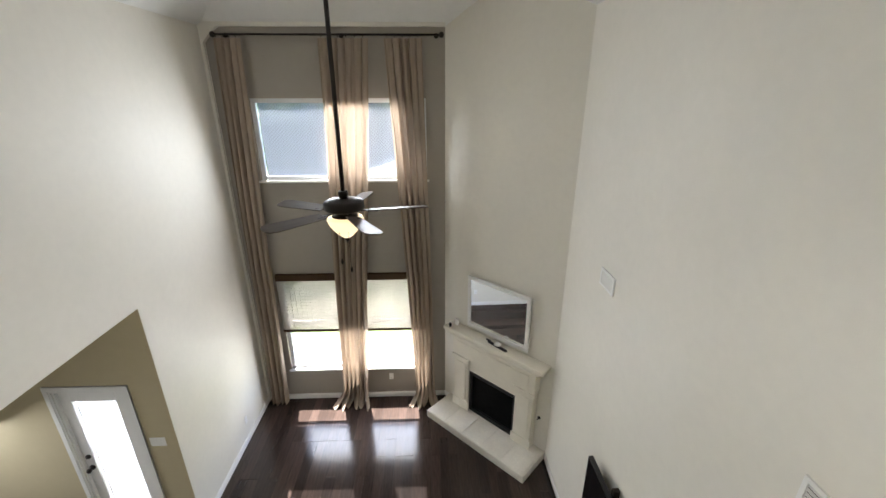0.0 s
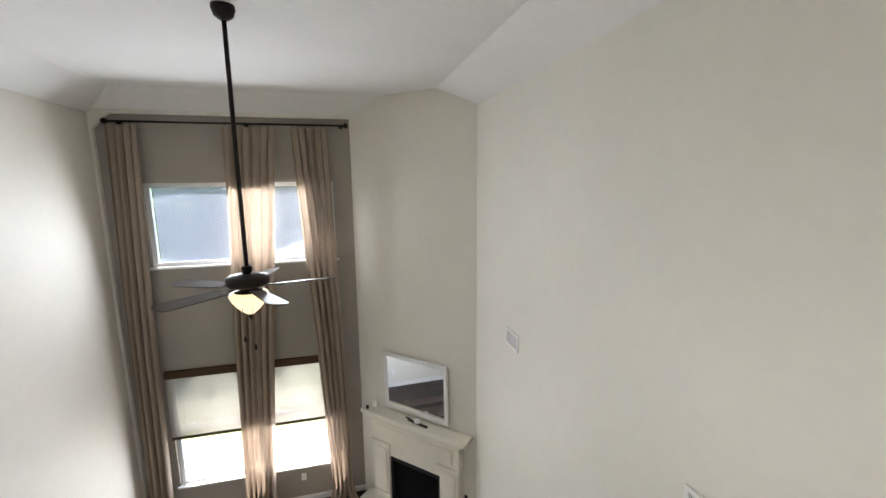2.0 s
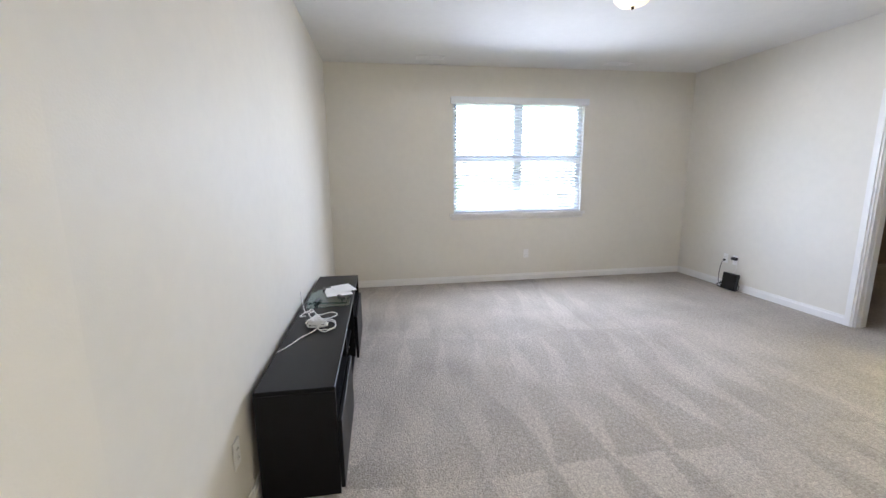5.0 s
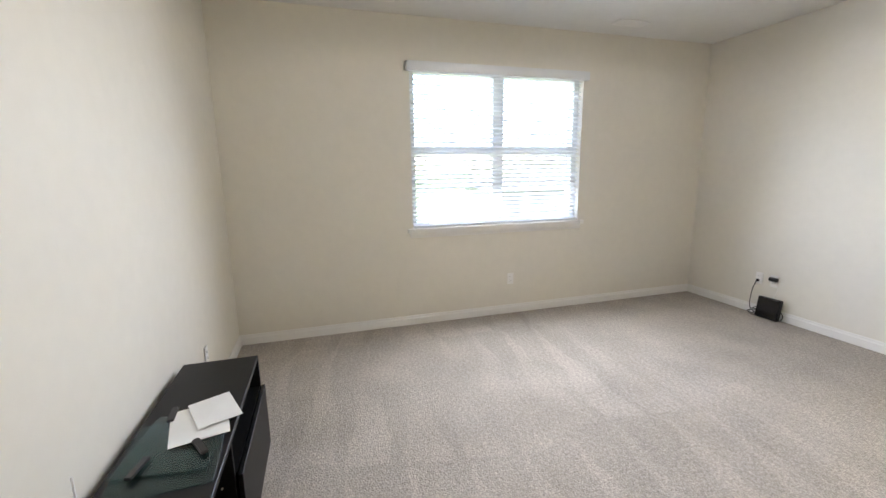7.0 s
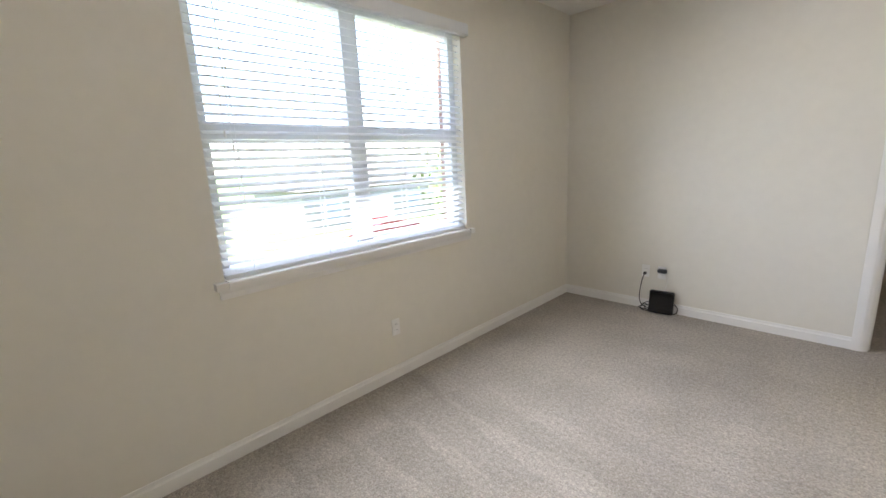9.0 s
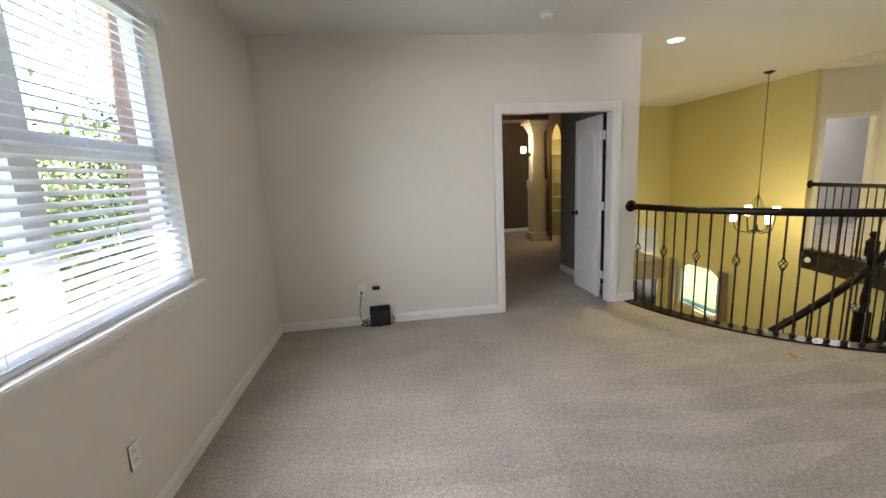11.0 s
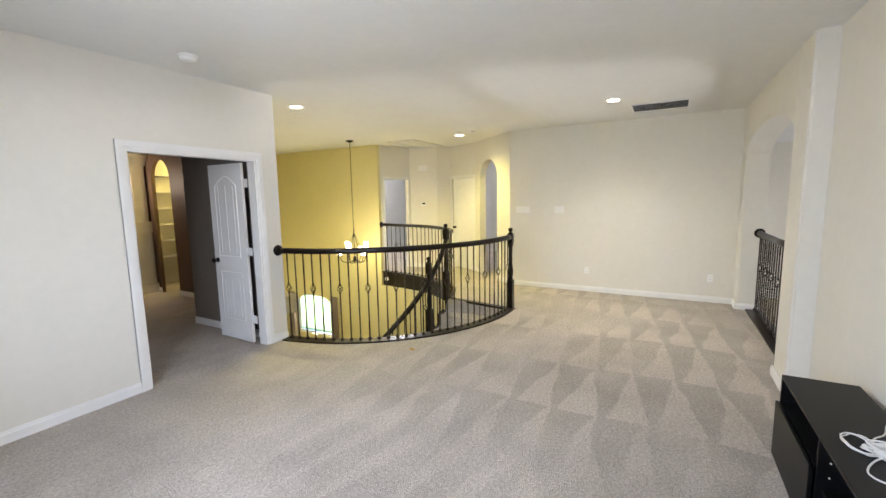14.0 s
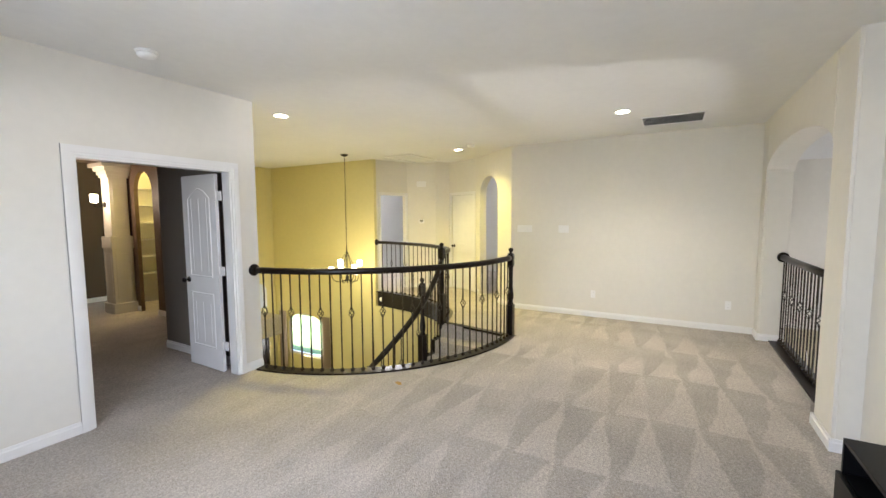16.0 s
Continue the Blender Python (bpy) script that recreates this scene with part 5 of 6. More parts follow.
for k in range(5):
    a = 10 + 72 * k
    m = pose(0, 0, HZ - 0.080, 0, 0, a)
    part("blade_iron", bm_prism(B(), [(0.06, -0.018, 0), (0.15, -0.012, -0.008), (0.22, -0.035, -0.008), (0.22, 0.035, -0.008), (0.15, 0.012, -0.008), (0.06, 0.018, 0)], (0, 0, -0.006)), BRONZE, fan, at=m)
    out = [(0.17, -0.046), (0.50, -0.062), (0.545, -0.054), (0.565, -0.028), (0.565, 0.028), (0.545, 0.054), (0.50, 0.062), (0.17, 0.046)]
    part("blade", bm_prism(B(), [(x, y, 0) for x, y in out], (0, 0, 0.007)), BLADE, fan, "dark wood-grain blade", m @ pose(0, 0, -0.012, -9, 0, 0))
for x, y, ln in ((0.03, -0.08, 0.30), (-0.03, -0.08, 0.24)):
    c = part("pull_chain", bm_lathe(B(), [(0.0012, HZ - 0.16), (0.0012, HZ - 0.16 - ln)], 5, (x, y, 0)), BRONZE, fan)
    part("pull_knob", bm_lathe(B(), [(0.003, HZ - 0.16 - ln), (0.009, HZ - 0.18 - ln), (0.006, HZ - 0.20 - ln), (0.001, HZ - 0.205 - ln)], 10, (x, y, 0)), BRONZE, fan)

# ---- living room windows, shades, curtains ----
UM = (UX0 + UX1) / 2
w2 = window_unit("window_2", "white framed high windows with dark solar screens", LN + 0.05, 0.06, [(UX0, UM), (UM, UX1)], 0.56, 1.60, None, VINYL, "y")
for a, b in ((UX0, UM), (UM, UX1)):
    part("solar_screen", box(a + 0.075, b - 0.06, LN + 0.092, LN + 0.094, 0.60, 1.545), SUNSCREEN, w2)
w3 = window_unit("window_3", "white framed tall windows above the floor", LN + 0.05, 0.06, [(UX0, UM), (UM, UX1)], LOW + 0.57, -0.835, LOW + 1.40, VINYL, "y")
for nm, z0 in (("window_sill_2", 0.56), ("window_sill_3", LOW + 0.57)):
    structure(nm, bevelled(box(UX0 - 0.03, UX1 + 0.03, LN - 0.03, LN + 0.048, z0 - 0.022, z0 + 0.006), 0.004), TRIM, "white painted window sill", "window sill")
for a, b in ((UX0 + 0.01, UM - 0.01), (UM + 0.01, UX1 - 0.01)):
    sh = thing("woven_shade", "woven reed roman shade half lowered over a window", "window shade", ((a + b) / 2, LN - 0.02, -0.81), group="woven shades")
    hw = (b - a) / 2 + 0.02
    part("headrail", bevelled(box(-hw, hw, -0.03, 0.018, -0.03, 0.01), 0.003), REED_DARK, sh)
    part("valance", box(-hw, hw, -0.036, -0.031, -0.085, 0.01), REED_DARK, sh)
    me = mesh_of("reed", bm_lathe(B(), [(0.0059, -hw), (0.0059, hw)], 6, (0, 0, 0), "x"), REED)
    n_reed = 66
    for k in range(n_reed):
        share("reed", me, sh, pose(0, -0.006 - 0.004 * (k % 2), -0.09 - 0.0126 * k))
    for k in range(16):
        x = -hw + 2 * hw * (k + 0.5) / 16
        part("binding_cord", box(x - 0.0016, x + 0.0016, -0.018, -0.0165, -0.92, -0.05), REED, sh)
    part("bottom_fold", bevelled(box(-hw, hw, -0.03, 0.0, -0.95, -0.915), 0.005), REED_DARK, sh)

rod = thing("curtain_rod", "long dark bronze curtain rod with ball ends", "curtain rod", (0, LN - 0.11, 2.30))
RX0, RX1 = -3.12, -0.465
part("pole", bm_lathe(B(), [(0.012, RX0), (0.012, RX1)], 12, (0, 0, 0), "x"), BRONZE, rod)
for x, s in ((RX0, -1), (RX1, 1)):
    part("finial", bm_lathe(B(), [(0.014, 0), (0.026, 0.01 * s), (0.036, 0.03 * s), (0.026, 0.052 * s), (0.004, 0.06 * s)], 14, (x - 0.03 * s, 0, 0), "x"), BRONZE, rod)
for x in (RX0 + 0.10, -1.66, RX1 - 0.06):
    part("bracket", bm_lathe(B(), [(0.010, 0.0), (0.010, 0.105), (0.030, 0.106), (0.030, 0.11)], 10, (x, 0, 0), "y"), BRONZE, rod)


def curtain(label, top0, top1, bot0, bot1, folds, seed, puddle=0.0):
    """A tall pleated panel hung from rings; the gathers drift on the way down."""
    r = random.Random(seed)
    d = thing("curtain", label, "curtain", ((top0 + top1) / 2, LN - 0.11, LOW), group="curtains")
    cx = (top0 + top1) / 2
    nz, nx = 44, folds * 8
    ztop = 2.25 - LOW
    ph = [r.uniform(0, 6.28) for _ in range(6)]
    bm = B()
    grid = []
    for j in range(nz + 1):
        v = j / nz
        z = ztop * (1 - v) + 0.012
        row = []
        x0, x1 = top0 + (bot0 - top0) * v, top1 + (bot1 - top1) * v
        for i in range(nx + 1):
            s = i / nx
            amp = (0.038 + 0.036 * v) * (0.85 + 0.40 * math.sin(8.2 * s + ph[4] + 1.5 * v))
            f = 2 * math.pi * folds * (s + 0.012 * math.sin(5 * v + ph[0])) + 0.9 * math.sin(2.2 * v + ph[1])
            y = amp * math.sin(f) + 0.012 * math.sin(2.3 * f + ph[2] + 3 * v)
            x = x0 + (x1 - x0) * s + 0.010 * math.cos(f) + 0.008 * math.sin(7 * v + ph[3])
            pinch = max(0.0, 1 - v / 0.025)
            y *= 1 - 0.5 * pinch
            zz = z
            if puddle and v > 0.97:
                k = (v - 0.97) / 0.03
                y -= puddle * k * (0.6 + 0.4 * math.sin(f * 0.5 + 1))
                x += puddle * k * (0.4 * (s - 0.3) - 0.55 * (1 - s))
                zz = max(0.012 + 0.02 * (1 + math.sin(f)), z)
            row.append(bm.verts.new((x - cx, y, zz)))
        grid.append(row)
    for a, b in zip(grid, grid[1:]):
        for i in range(nx):
            bm.faces.new((a[i], a[i + 1], b[i + 1], b[i])).smooth = True
    part("panel", bm, LINEN, d)
    n_ring = folds
    for k in range(n_ring):
        x = top0 + (top1 - top0) * (k + 0.5) / n_ring - cx
        ringm = bm_tube(B(), [(0, 0.021 * math.cos(a), 0.021 * math.sin(a)) for a in [2 * math.pi * j / 12 for j in range(13)]], 0.0025, 5, (1, 0, 0))
        part("ring", ringm, BRONZE, d, at=pose(x, 0, 2.30 - LOW - 0.008))
    return d


curtain("floor-length beige linen curtain at the window edge", -3.13, -2.82, -3.24, -2.97, 4, 1)
curtain("floor-length beige linen curtain between the windows", -1.93, -1.34, -2.08, -1.70, 6, 2, 0.22)
curtain("floor-length beige linen curtain near the fireplace", -1.15, -0.70, -0.87, -0.58, 5, 3, 0.22)

# ---- fireplace corner: local x along the diagonal wall, -y into the room ----
FM = Vector((0.228, 4.936, LOW))
fp = thing("fireplace", "cream painted fireplace mantel with a dark firebox", "fireplace", FM + Vector((0.06, -0.06, 0)), -45)
part("hearth", bevelled(box(-0.87, 0.87, -0.55, -0.002, 0.0, 0.12), 0.006), STONE, fp)
for k in range(5):
    x = -0.85 + 1.70 * k / 5
    part("hearth_tile", bevelled(box(x + 0.002, x + 0.338, -0.54, -0.14, 0.1205, 0.128), 0.002, 1), STONE, fp)
for s in (-1, 1):
    a, b = sorted((s * 0.41, s * 0.68))
    part("leg", bevelled(box(a, b, -0.13, -0.002, 0.128, 1.06), 0.005), MANTEL, fp)
    part("leg_panel", bevelled(box(a + 0.04, b - 0.04, -0.142, -0.130, 0.30, 0.96), 0.004), MANTEL, fp)
    part("plinth", bevelled(box(a - 0.02, b + 0.02, -0.15, -0.131, 0.128, 0.27), 0.004), MANTEL, fp)
    part("capital", bevelled(box(a - 0.03, b + 0.03, -0.16, -0.131, 1.00, 1.06), 0.006), MANTEL, fp)
part("frieze", bevelled(box(-0.70, 0.70, -0.14, -0.002, 1.061, 1.37), 0.004), MANTEL, fp)
part("frieze_panel", bevelled(box(-0.60, 0.60, -0.150, -0.1405, 1.12, 1.31), 0.004), MANTEL, fp)
part("header", box(-0.41, 0.41, -0.11, -0.002, 0.86, 1.06), MANTEL, fp)
part("cornice", bm_sweep(B(), [(-0.76, -0.14, 1.37), (0.76, -0.14, 1.37)], [(0, 0), (0, 0.08), (0.05, 0.08), (0.035, 0.04), (0.01, 0.0)]), MANTEL, fp)
part("mantel_shelf", bevelled(box(-0.83, 0.83, -0.22, -0.002, 1.451, 1.505), 0.008), MANTEL, fp)
part("firebox", box(-0.409, 0.409, -0.03, -0.004, 0.129, 0.86), SOOT_AND_SHADE, fp)
for bx in ((-0.405, -0.37, 0.13, 0.855), (0.37, 0.405, 0.13, 0.855)):
    part("firebox_frame", box(bx[0], bx[1], -0.10, -0.031, bx[2], bx[3]), PLASTIC_B, fp)
part("firebox_hood", box(-0.37, 0.37, -0.10, -0.031, 0.79, 0.855), PLASTIC_B, fp)
part("fireglass", box(-0.37, 0.37, -0.06, -0.055, 0.19, 0.79), SOOT_AND_SHADE, fp)
part("firebox_sill", box(-0.37, 0.37, -0.10, -0.031, 0.13, 0.19), PLASTIC_B, fp)

mir = thing("wall_mirror", "white framed rectangular mirror above the mantel", "mirror", FM + Vector((0, 0, 1.56)), -45)
MW, MH, FWD = 0.505, 0.80, 0.055
MX = 0.075
tilt = pose(MX, -0.012, 0, 1.0, 0, 0)
part("glass", box(-MW + FWD, MW - FWD, -0.022, -0.016, FWD, MH - FWD), MIRROR, mir, at=tilt)
part("backing", box(-MW + 0.01, MW - 0.01, -0.015, -0.004, 0.01, MH - 0.01), PLASTIC_B, mir, at=tilt)
for bx in ((-MW, MW, 0, FWD), (-MW, MW, MH - FWD, MH), (-MW, -MW + FWD, FWD, MH - FWD), (MW - FWD, MW, FWD, MH - FWD)):
    part("frame_side", bevelled(box(bx[0], bx[1], -0.036, -0.004, bx[2], bx[3]), 0.007), TRIM, mir, at=tilt)
# things on the mantel shelf
rotm = Matrix.Rotation(radians(-45), 3, "Z")


def on_mantel(x, y):
    p = FM + rotm @ Vector((x + 0.05, y, 1.5055))
    return (p.x, p.y, p.z)


d = thing("remote_bracket", "black metal bracket lying on the mantel shelf", "bracket", on_mantel(0.12, -0.13), -50)
part("bar", bevelled(box(-0.16, 0.16, -0.018, 0.018, 0, 0.022), 0.003), PLASTIC_B, d)
part("arm", bevelled(box(-0.20, -0.12, -0.012, 0.012, 0.022, 0.04), 0.003), PLASTIC_B, d)
part("crumpled_bag", bm_lathe(B(), [(0.03, 0.022), (0.05, 0.035), (0.035, 0.06), (0.01, 0.065)], 7), PLASTIC_W, d)
d = thing("white_gadget", "small white box on the mantel shelf", "gadget", on_mantel(-0.66, -0.07), -45)
part("body", bevelled(box(-0.03, 0.03, -0.02, 0.02, 0, 0.10), 0.006), PLASTIC_W, d)
d = thing("black_cup", "small black holder on the mantel shelf", "holder", on_mantel(-0.70, -0.17), -45)
part("body", bm_lathe(B(), [(0.018, 0), (0.022, 0.05), (0.018, 0.05)], 12), PLASTIC_B, d)
d = thing("gas_key_valve", "small metal gas valve on the wall beside the fireplace", "valve", (LE - 0.10 - 0.0, DQ[1] + 0.10, LOW + 0.62), -45)
part("escutcheon", bm_lathe(B(), [(0.025, -0.001), (0.022, -0.008), (0.006, -0.012), (0.006, -0.05)], 12, (0, 0, 0), "y"), BRONZE, d)

# television on its wall arm
tv = thing("television", "thin black television on a wall bracket", "television", (LE - 0.062, 2.28, LOW + 0.98), -90)
part("screen_body", bevelled(box(-0.56, 0.56, -0.055, -0.010, 0, 0.64), 0.006), PLASTIC_B, tv)
part("screen", box(-0.545, 0.545, -0.057, -0.0555, 0.015, 0.625), SCREENM, tv)
part("wall_plate", box(-0.20, 0.20, 0.047, 0.061, 0.15, 0.50), PLASTIC_B, tv)
for x in (-0.16, 0.16):
    part("bracket_rail", bevelled(box(x - 0.02, x + 0.02, -0.009, 0.046, 0.08, 0.70), 0.003), IRON, tv)
rc = part("cable_raceway", bevelled(box(LE - 0.022, LE - 0.001, 2.90, 2.94, LOW + 0.4, LOW + 1.35), 0.004), TRIM)
tagged(rc, "white cable cover strip on the wall", "cable cover")

# ---- patio door ----
pd = thing("patio_door", "white full-glass patio door, shut", "door", (-4.375, OPY - 0.004, LOW))
PW, PH = 0.69, 1.955
for bx in ((0.02, 0.125, 0.01, PH), (PW - 0.125, PW - 0.02, 0.01, PH)):
    part("stile", bevelled(box(bx[0], bx[1], 0.03, 0.075, bx[2], bx[3]), 0.003, 1), TRIM, pd)
part("top_rail", box(0.125, PW - 0.125, 0.03, 0.075, PH - 0.13, PH), TRIM, pd)
part("bottom_rail", box(0.125, PW - 0.125, 0.03, 0.075, 0.01, 0.26), TRIM, pd)
gl = part("glass", box(0.125, PW - 0.125, 0.05, 0.056, 0.26, PH - 0.13), GLASS, pd)
gl.visible_shadow = False
part("blind_panel", box(0.15, PW - 0.15, 0.060, 0.064, 0.27, PH - 0.15), SLAT, pd, "white enclosed blind")
for z, r in ((0.95, 0.030), (1.10, 0.026)):
    part("knob" if z < 1 else "deadbolt", bm_lathe(B(), [(r, 0), (r, -0.012), (0.012, -0.016), (0.012, -0.04), (0.026, -0.05), (0.02, -0.07), (0.003, -0.075)] if z < 1 else [(r, 0), (r, -0.014), (0.008, -0.016), (0.008, -0.03), (0.002, -0.03)], 14, (0.08, 0.03, z), "y"), BRONZE, pd)
jamb = box(-4.3745, -4.355, OPY - 0.003, OPY + 0.13, LOW + 0.001, LOW + 1.955)
bm_box(jamb, -3.705, -3.6855, OPY - 0.003, OPY + 0.13, LOW + 0.001, LOW + 1.955)
bm_box(jamb, -4.3745, -3.6855, OPY - 0.003, OPY + 0.13, LOW + 1.9555, LOW + 1.9695)
structure("door_jamb_2", jamb, TRIM, "white painted jamb of the patio door", "door trim")
structure("door_casing_4", casing(B(), -4.375, -3.685, LOW + 1.97, OPY - 0.004, -1, 0.065, 0.018, LOW + 0.001), TRIM, "white painted casing of the patio door", "door trim")

# ---- bedroom: column, sconce, closet shelves ----
colm = thing("column", "cream square panelled column with a moulded capital", "column", (1.48, -9.12, 0))
part("shaft_lower", bevelled(box(-0.15, 0.15, -0.15, 0.15, 0.16, 1.08), 0.004), MANTEL, colm)
part("base_block", bevelled(box(-0.18, 0.18, -0.18, 0.18, 0, 0.17), 0.006), MANTEL, colm)
part("band", bevelled(box(-0.165, 0.165, -0.165, 0.165, 1.08, 1.28), 0.008), MANTEL, colm)
part("shaft_upper", bevelled(box(-0.13, 0.13, -0.13, 0.13, 1.28, 2.24), 0.004), MANTEL, colm)
bm = B()
for k, (w, z0, z1) in enumerate(((0.15, 2.24, 2.28), (0.17, 2.28, 2.34), (0.20, 2.34, 2.40), (0.25, 2.40, 2.46))):
    bm_box(bm, -w, w, -w, w, z0 + 0.0005, z1)
part("capital", bm, MANTEL, colm)
for z0, z1, w in ((0.26, 1.0, 0.15), (1.38, 2.14, 0.13)):
    for rzz in (0, 90, 180, 270):
        bm = B()
        for bx in ((-w + 0.045, w - 0.045, z0, z0 + 0.012), (-w + 0.045, w - 0.045, z1 - 0.012, z1), (-w + 0.045, -w + 0.057, z0 + 0.012, z1 - 0.012), (w - 0.057, w - 0.045, z0 + 0.012, z1 - 0.012)):
            bm_box(bm, bx[0], bx[1], -w - 0.006, -w - 0.0005, bx[2], bx[3])
        part("panel_moulding", bm, MANTEL, colm, at=pose(0, 0, 0, 0, 0, rzz))
structure("trim_beam", box(1.325, 5.6, -9.35, -8.87, 2.47, CZ), BROWN, "brown painted soffit above the column", "beam")
sc = thing("wall_sconce", "bronze wall sconce with a lit glass shade", "sconce", (1.73, -9.13, 1.80), 0)
part("back_plate", bm_lathe(B(), [(0.045, 0), (0.045, 0.012), (0.01, 0.02)], 14, (-0.11, 0, 0), "x"), BRONZE, sc)
part("arm", bm_tube(B(), spline([(-0.09, 0, 0), (-0.02, 0.0, -0.04), (0.03, 0, -0.02), (0.03, 0, 0.03)]), 0.007, 6, (0, 1, 0)), BRONZE, sc)
part("shade", bm_lathe(B(), [(0.035, 0.03), (0.050, 0.05), (0.052, 0.16), (0.048, 0.161)], 14, (0.03, 0, 0)), BULB, sc, "glowing frosted shade")
plate("switch_plate", "white switch plate on the brown wall", (2.0, -10.46, 1.35), 180, 1, "switch")
shelf = thing("closet_shelves", "cream built-in shelves inside the closet", "shelving", (0.84, -9.648, 0))
for z in (0.55, 0.86, 1.17, 1.48, 1.79, 2.10):
    part("shelf", bevelled(box(-0.38, 0.38, 0.0, 0.30, z, z + 0.02), 0.002, 1), TRIM, shelf)
for x in (-0.40, 0.382):
    part("side", box(x, x + 0.018, 0.0, 0.30, 0, 2.4), TRIM, shelf)

# ---- foyer: arched window with drapes, front door ----
fw0, fw1, fz0, fz1 = FS + 0.42, FS + 1.66, LOW + 1.30, LOW + 2.34
window_unit("window_4", "white framed arched foyer window", FX - 0.03, 0.05, [(fw0, fw1)], fz0, fz1, None, VINYL, "x", -1)
bm = B()
mid_y, half_y = (fw0 + fw1) / 2, (fw1 - fw0) / 2
n = 12
for k in range(n):
    a0_, a1_ = math.pi * k / n, math.pi * (k + 1) / n
    pts = [(FX - 0.02, mid_y - half_y * math.cos(a), fz1 - 0.34 + 0.34 * math.sin(a)) for a in (a0_, a1_)]
    bm_prism(bm, [pts[0], pts[1], (FX - 0.02, pts[1][1], fz1 + 0.01), (FX - 0.02, pts[0][1], fz1 + 0.01)], (0.026, 0, 0))
structure("wall_foyer_arch", bm, LAMP_YELLOWED, "arched head over the foyer window", "wall")
for y0, y1 in ((fw0 - 0.22, fw0 + 0.02), (fw1 - 0.02, fw1 + 0.22)):
    d = thing("drape", "taupe drape beside the foyer window", "curtain", (FX + 0.07, (y0 + y1) / 2, LOW), group="foyer drapes")
    bm = B()
    prev = None
    for i in range(33):
        s = i / 32
        x, y = 0.03 * math.sin(s * 5 * 2 * math.pi), (s - 0.5) * (y1 - y0)
        row = (bm.verts.new((x, y, 0.01)), bm.verts.new((x * 0.8, y * 0.9, 2.35)))
        if prev:
            bm.faces.new((prev[0], row[0], row[1], prev[1])).smooth = True
        prev = row
    part("panel", bm, LINEN, d)
fd = thing("front_door", "dark stained wooden front door", "door", (-1.22, FS + 0.005, LOW))
part("leaf", bevelled(box(-0.46, 0.46, 0, 0.045, 0.01, 2.2), 0.003), ESPRESSO, fd)
for x in (-0.22, 0.22):
    for z0, z1 in ((0.25, 0.95), (1.10, 2.0)):
        part("panel", bevelled(box(x - 0.14, x + 0.14, 0.046, 0.058, z0, z1), 0.005), ESPRESSO, fd)
part("handle", bm_lathe(B(), [(0.02, 0.045), (0.012, 0.06), (0.028, 0.08), (0.02, 0.10), (0.002, 0.105)], 12, (0.38, 0, 1.0), "y"), BRONZE, fd)
tw = thing("window_5", "white arched transom window with blinds", "window", (-1.22, FS + 0.003, LOW + 2.45), kind="structure")
bm = bm_prism(B(), [(0.46 * math.cos(math.pi * k / 16), 0.0, 0.42 + 0.22 * math.sin(math.pi * k / 16)) for k in range(17)] + [(-0.46, 0, 0.0), (0.46, 0, 0.0)], (0, 0.02, 0))
part("window_frame", bm, VINYL, tw)
me = mesh_of("slat", box(-0.42, 0.42, 0.024, 0.045, -0.001, 0.001), SLAT)
for k in range(13):
    share("slat", me, tw, pose(0, 0, 0.04 + 0.036 * k, 18, 0, 0))

# ---- outside ----
ground = structure("ground", box(-400, 400, -400, 400, LOW - 0.45, LOW - 0.25), GRASS, "green lawn round the house", "ground")
structure("patio", box(-9, 3, LN + 0.2, 7.6, LOW - 0.249, LOW - 0.15), CONCRETE, "pale concrete patio behind the house", "patio")
structure("road", box(19, 27, -200, 200, LOW - 0.249, LOW - 0.24), ASPHALT, "grey asphalt street", "road")
structure("pavement", bm_box(box(17.2, 18.6, -200, 200, LOW - 0.249, LOW - 0.20), 6.6, 17.2, -2.6, 2.6, LOW - 0.249, LOW - 0.22), CONCRETE, "pale concrete pavement and driveway", "pavement")


def house(at, rz, wall_mat, label, w=13.0, dp=9.0, h=3.2):
    d = thing("house", label, "house", at, rz, group="houses across the street")
    part("wall", box(-w / 2, w / 2, -dp / 2, dp / 2, 0, h), wall_mat, d)
    o = 0.5
    bm = B()
    v = [bm.verts.new(p) for p in ((-w / 2 - o, -dp / 2 - o, h), (w / 2 + o, -dp / 2 - o, h), (w / 2 + o, dp / 2 + o, h), (-w / 2 - o, dp / 2 + o, h), (-w / 2 + 3.5, 0, h + 3.0), (w / 2 - 3.5, 0, h + 3.0))]
    for f in ((0, 1, 5, 4), (1, 2, 5), (2, 3, 4, 5), (3, 0, 4), (3, 2, 1, 0)):
        bm.faces.new([v[i] for i in f])
    part("roof", bm, ROOF, d)
    for x in (-w * 0.32, w * 0.30):
        wn_ = part("window", box(x - 0.8, x + 0.8, -dp / 2 - 0.04, -dp / 2 - 0.001, 0.9, 2.2), VINYL, d)
        part("pane", box(x - 0.72, x + 0.72, -dp / 2 - 0.05, -dp / 2 - 0.041, 0.98, 2.12), FAR_PANE, wn_)
    part("garage_door", box(-1.6, 1.6, -dp / 2 - 0.05, -dp / 2 - 0.001, 0.05, 2.2), VINYL, d)
    return d


house((34, 7, LOW - 0.25), -90, BRICK, "brick house with a grey hipped roof across the street")
house((36, -21, LOW - 0.25), -90, CONCRETE, "pale house with a grey hipped roof across the street")
house((34, 24, LOW - 0.25), -90, CONCRETE, "pale house with a grey hipped roof across the street")


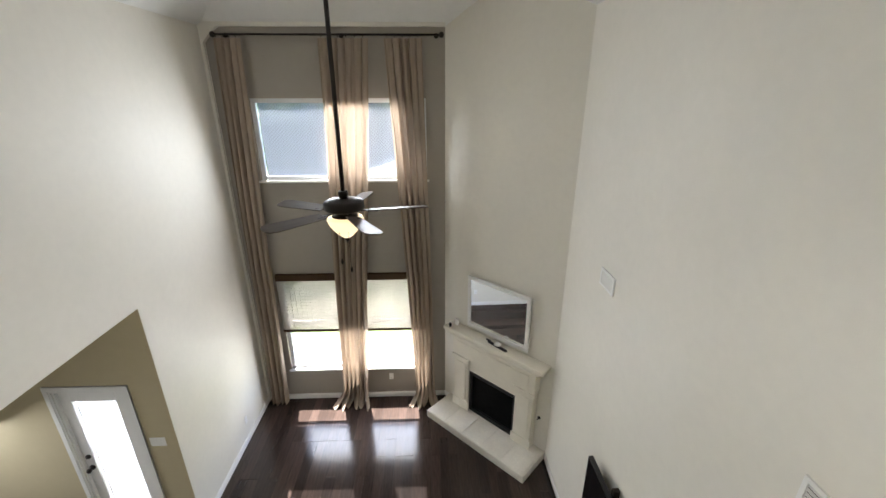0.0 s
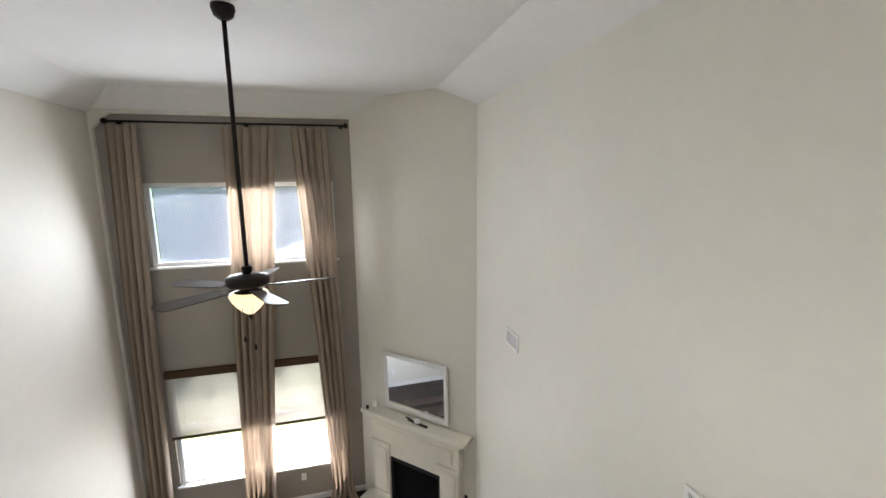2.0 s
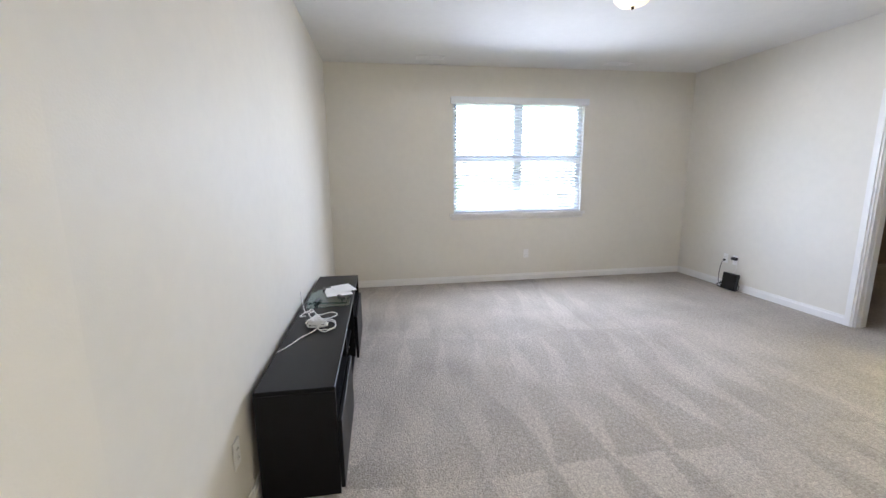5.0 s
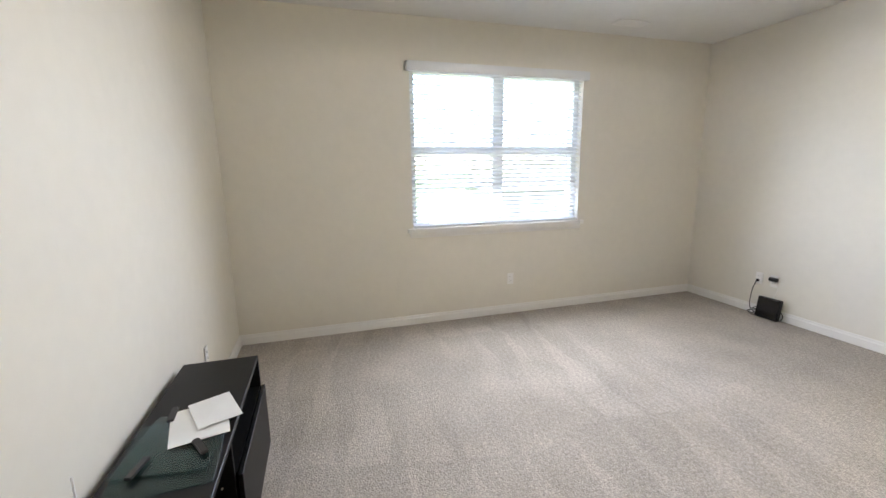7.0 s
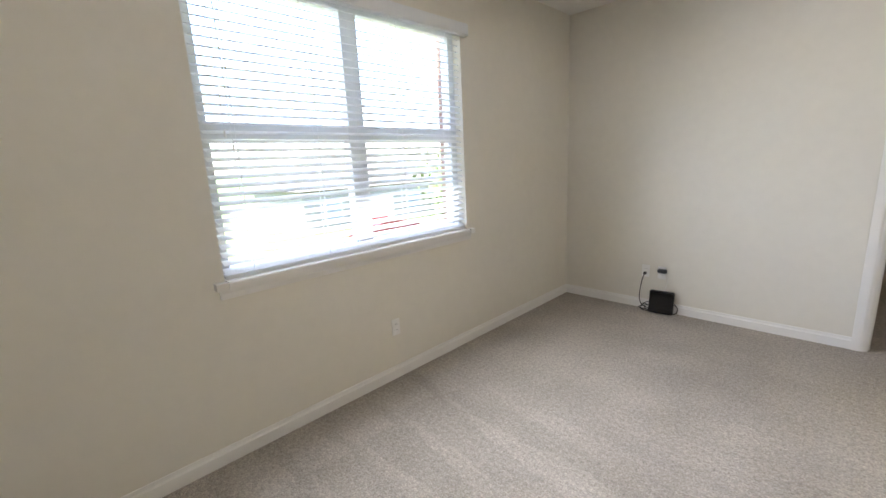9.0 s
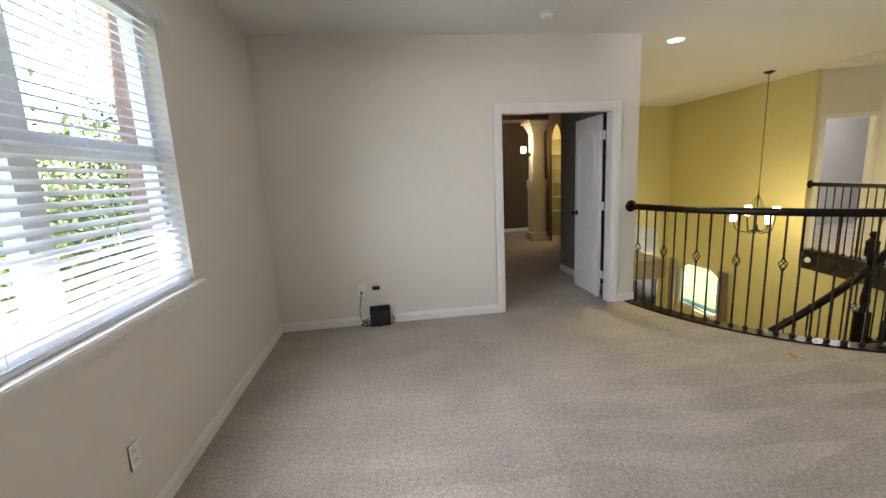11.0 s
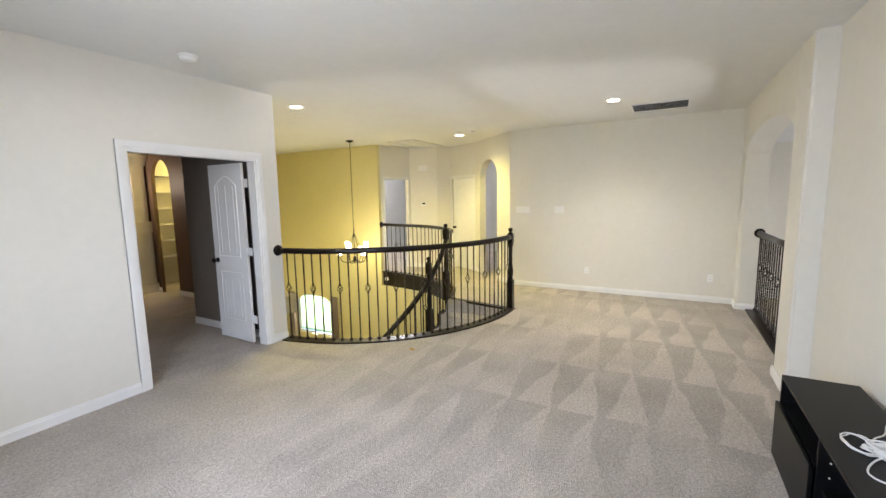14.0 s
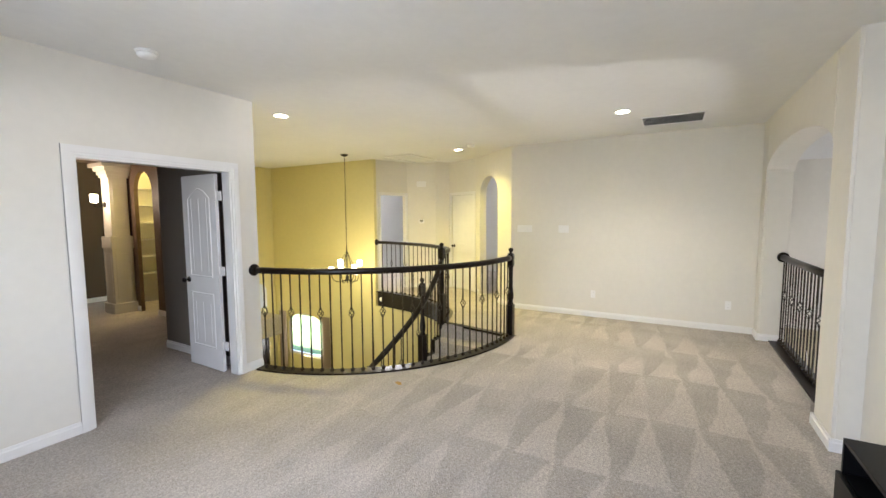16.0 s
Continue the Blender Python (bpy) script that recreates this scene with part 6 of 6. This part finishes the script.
def tree(at, h, r, seed, label, n=2600, leaf=0.10):
    rr = random.Random(seed)
    d = thing("tree", label, "tree", at, group="garden trees")
    bm = B()
    bm_sweep(bm, [(0, 0, 0), (0.03, 0.02, h * 0.25), (-0.02, 0.05, h * 0.5), (0.02, 0.0, h * 0.85)], ring(0.09, 8), True, (0.2, 1, 0))
    tips = []
    for k in range(14):
        a, z = rr.uniform(0, 6.28), h * rr.uniform(0.28, 0.8)
        l = r * rr.uniform(0.6, 1.0) * (1.15 - 0.5 * z / h)
        tip = Vector((l * math.cos(a), l * math.sin(a), z + l * rr.uniform(0.3, 0.8)))
        bm_sweep(bm, [(0, 0, z), tip * 0.5 + Vector((0, 0, z * 0.52)), tip], ring(0.025, 5), True, (0.3, 0.2, 1))
        tips.append(tip)
    part("trunk", bm, BARK, d)
    bm = B()
    for k in range(n):
        c = rr.choice(tips) * rr.uniform(0.55, 1.08)
        c = c + Vector((rr.gauss(0, 1), rr.gauss(0, 1), rr.gauss(0, 0.8))) * r * 0.22
        c.z = max(c.z, h * 0.18)
        u_ = Vector((rr.gauss(0, 1), rr.gauss(0, 1), rr.gauss(0, 1))).normalized()
        v_ = u_.orthogonal().normalized()
        s = leaf * rr.uniform(0.6, 1.4)
        q = [bm.verts.new(c + u_ * s * a + v_ * s * b) for a, b in ((-1, 0), (-0.2, 0.55), (1, 0.0), (-0.2, -0.55))]
        bm.faces.new(q)
    part("crown", bm, LEAF, d)
    return d


tree((12.6, -12.4, LOW - 0.25), 6.6, 2.3, 3, "young leafy tree in front of the loft window", 9000, 0.085)
structure("wall_brick_veneer", bm_box(box(XE + 0.162, XE + 0.26, -4.6, WY0 - 0.01, LOW, CZ), XE + 0.162, XE + 0.26, WY1 + 0.01, YN, LOW, CZ), BRICK, "red brick outer face beside the loft window", "wall")
tree((30, -33, LOW - 0.25), 6.0, 2.4, 4, "leafy green tree along the street", 1800, 0.18)
tree((-4.5, 15, LOW - 0.25), 8.0, 3.0, 5, "leafy garden tree behind the house", 3500, 0.18)
tree((-9.5, 17, LOW - 0.25), 8.0, 3.2, 7, "leafy garden tree behind the house", 3500, 0.18)
tree((5.0, 16.5, LOW - 0.25), 8.5, 3.3, 8, "leafy garden tree behind the house", 3500, 0.18)
house((0.8, 28, LOW - 0.25), 0, CONCRETE, "pale house with a grey hipped roof behind the garden", 9.5, 8.0, 3.4)
tree((7.5, 19, LOW - 0.25), 8.5, 3.2, 6, "leafy garden tree behind the house", 3500, 0.18)
fence = thing("garden_fence", "weathered wooden fence behind the lawn", "fence", (-2, 21, LOW - 0.25))
me = mesh_of("board", box(-0.07, 0.07, -0.01, 0.01, 0, 1.8), WEATHERED)
for k in range(100):
    share("board", me, fence, pose(-7.5 + 0.15 * k, 0, 0))
car = thing("parked_car", "red car parked at the kerb", "car", (24.5, -16.5, LOW - 0.24), 90)
prof = [(-2.2, 0.35), (-2.2, 0.75), (-1.9, 0.95), (-1.2, 1.0), (-0.7, 1.45), (0.7, 1.48), (1.4, 1.0), (2.1, 0.85), (2.25, 0.6), (2.2, 0.35)]
part("body", bevelled(bm_prism(B(), [(x, -0.85, z) for x, z in prof], (0, 1.7, 0)), 0.05), CARPAINT, car)
for x in (-1.4, 1.4):
    for y in (-0.8, 0.8):
        part("wheel", bm_lathe(B(), [(0.33, -0.1), (0.33, 0.1), (0.2, 0.11)], 16, (x, y, 0.33), "y"), PLASTIC_B, car)

# ---- living room floor boards ----
rngf = random.Random(9)
lens = (0.9, 1.2, 1.5)
plank_me = {l: mesh_of("plank", bm_prism(B(), [(-0.0605, 0, 0), (0.0605, 0, 0), (0.0605, l - 0.003, 0), (-0.0605, l - 0.003, 0)], (0, 0, 0.006)), PLANK) for l in lens}
for i in range(33):
    x = LW_ + 0.08 + 0.125 * i
    top = LN - 0.02
    while top > 2.2:
        l = rngf.choice(lens)
        top -= l
        share("plank", plank_me[l], floor_living, pose(x, top, LOW + rngf.uniform(0, 0.0006)))
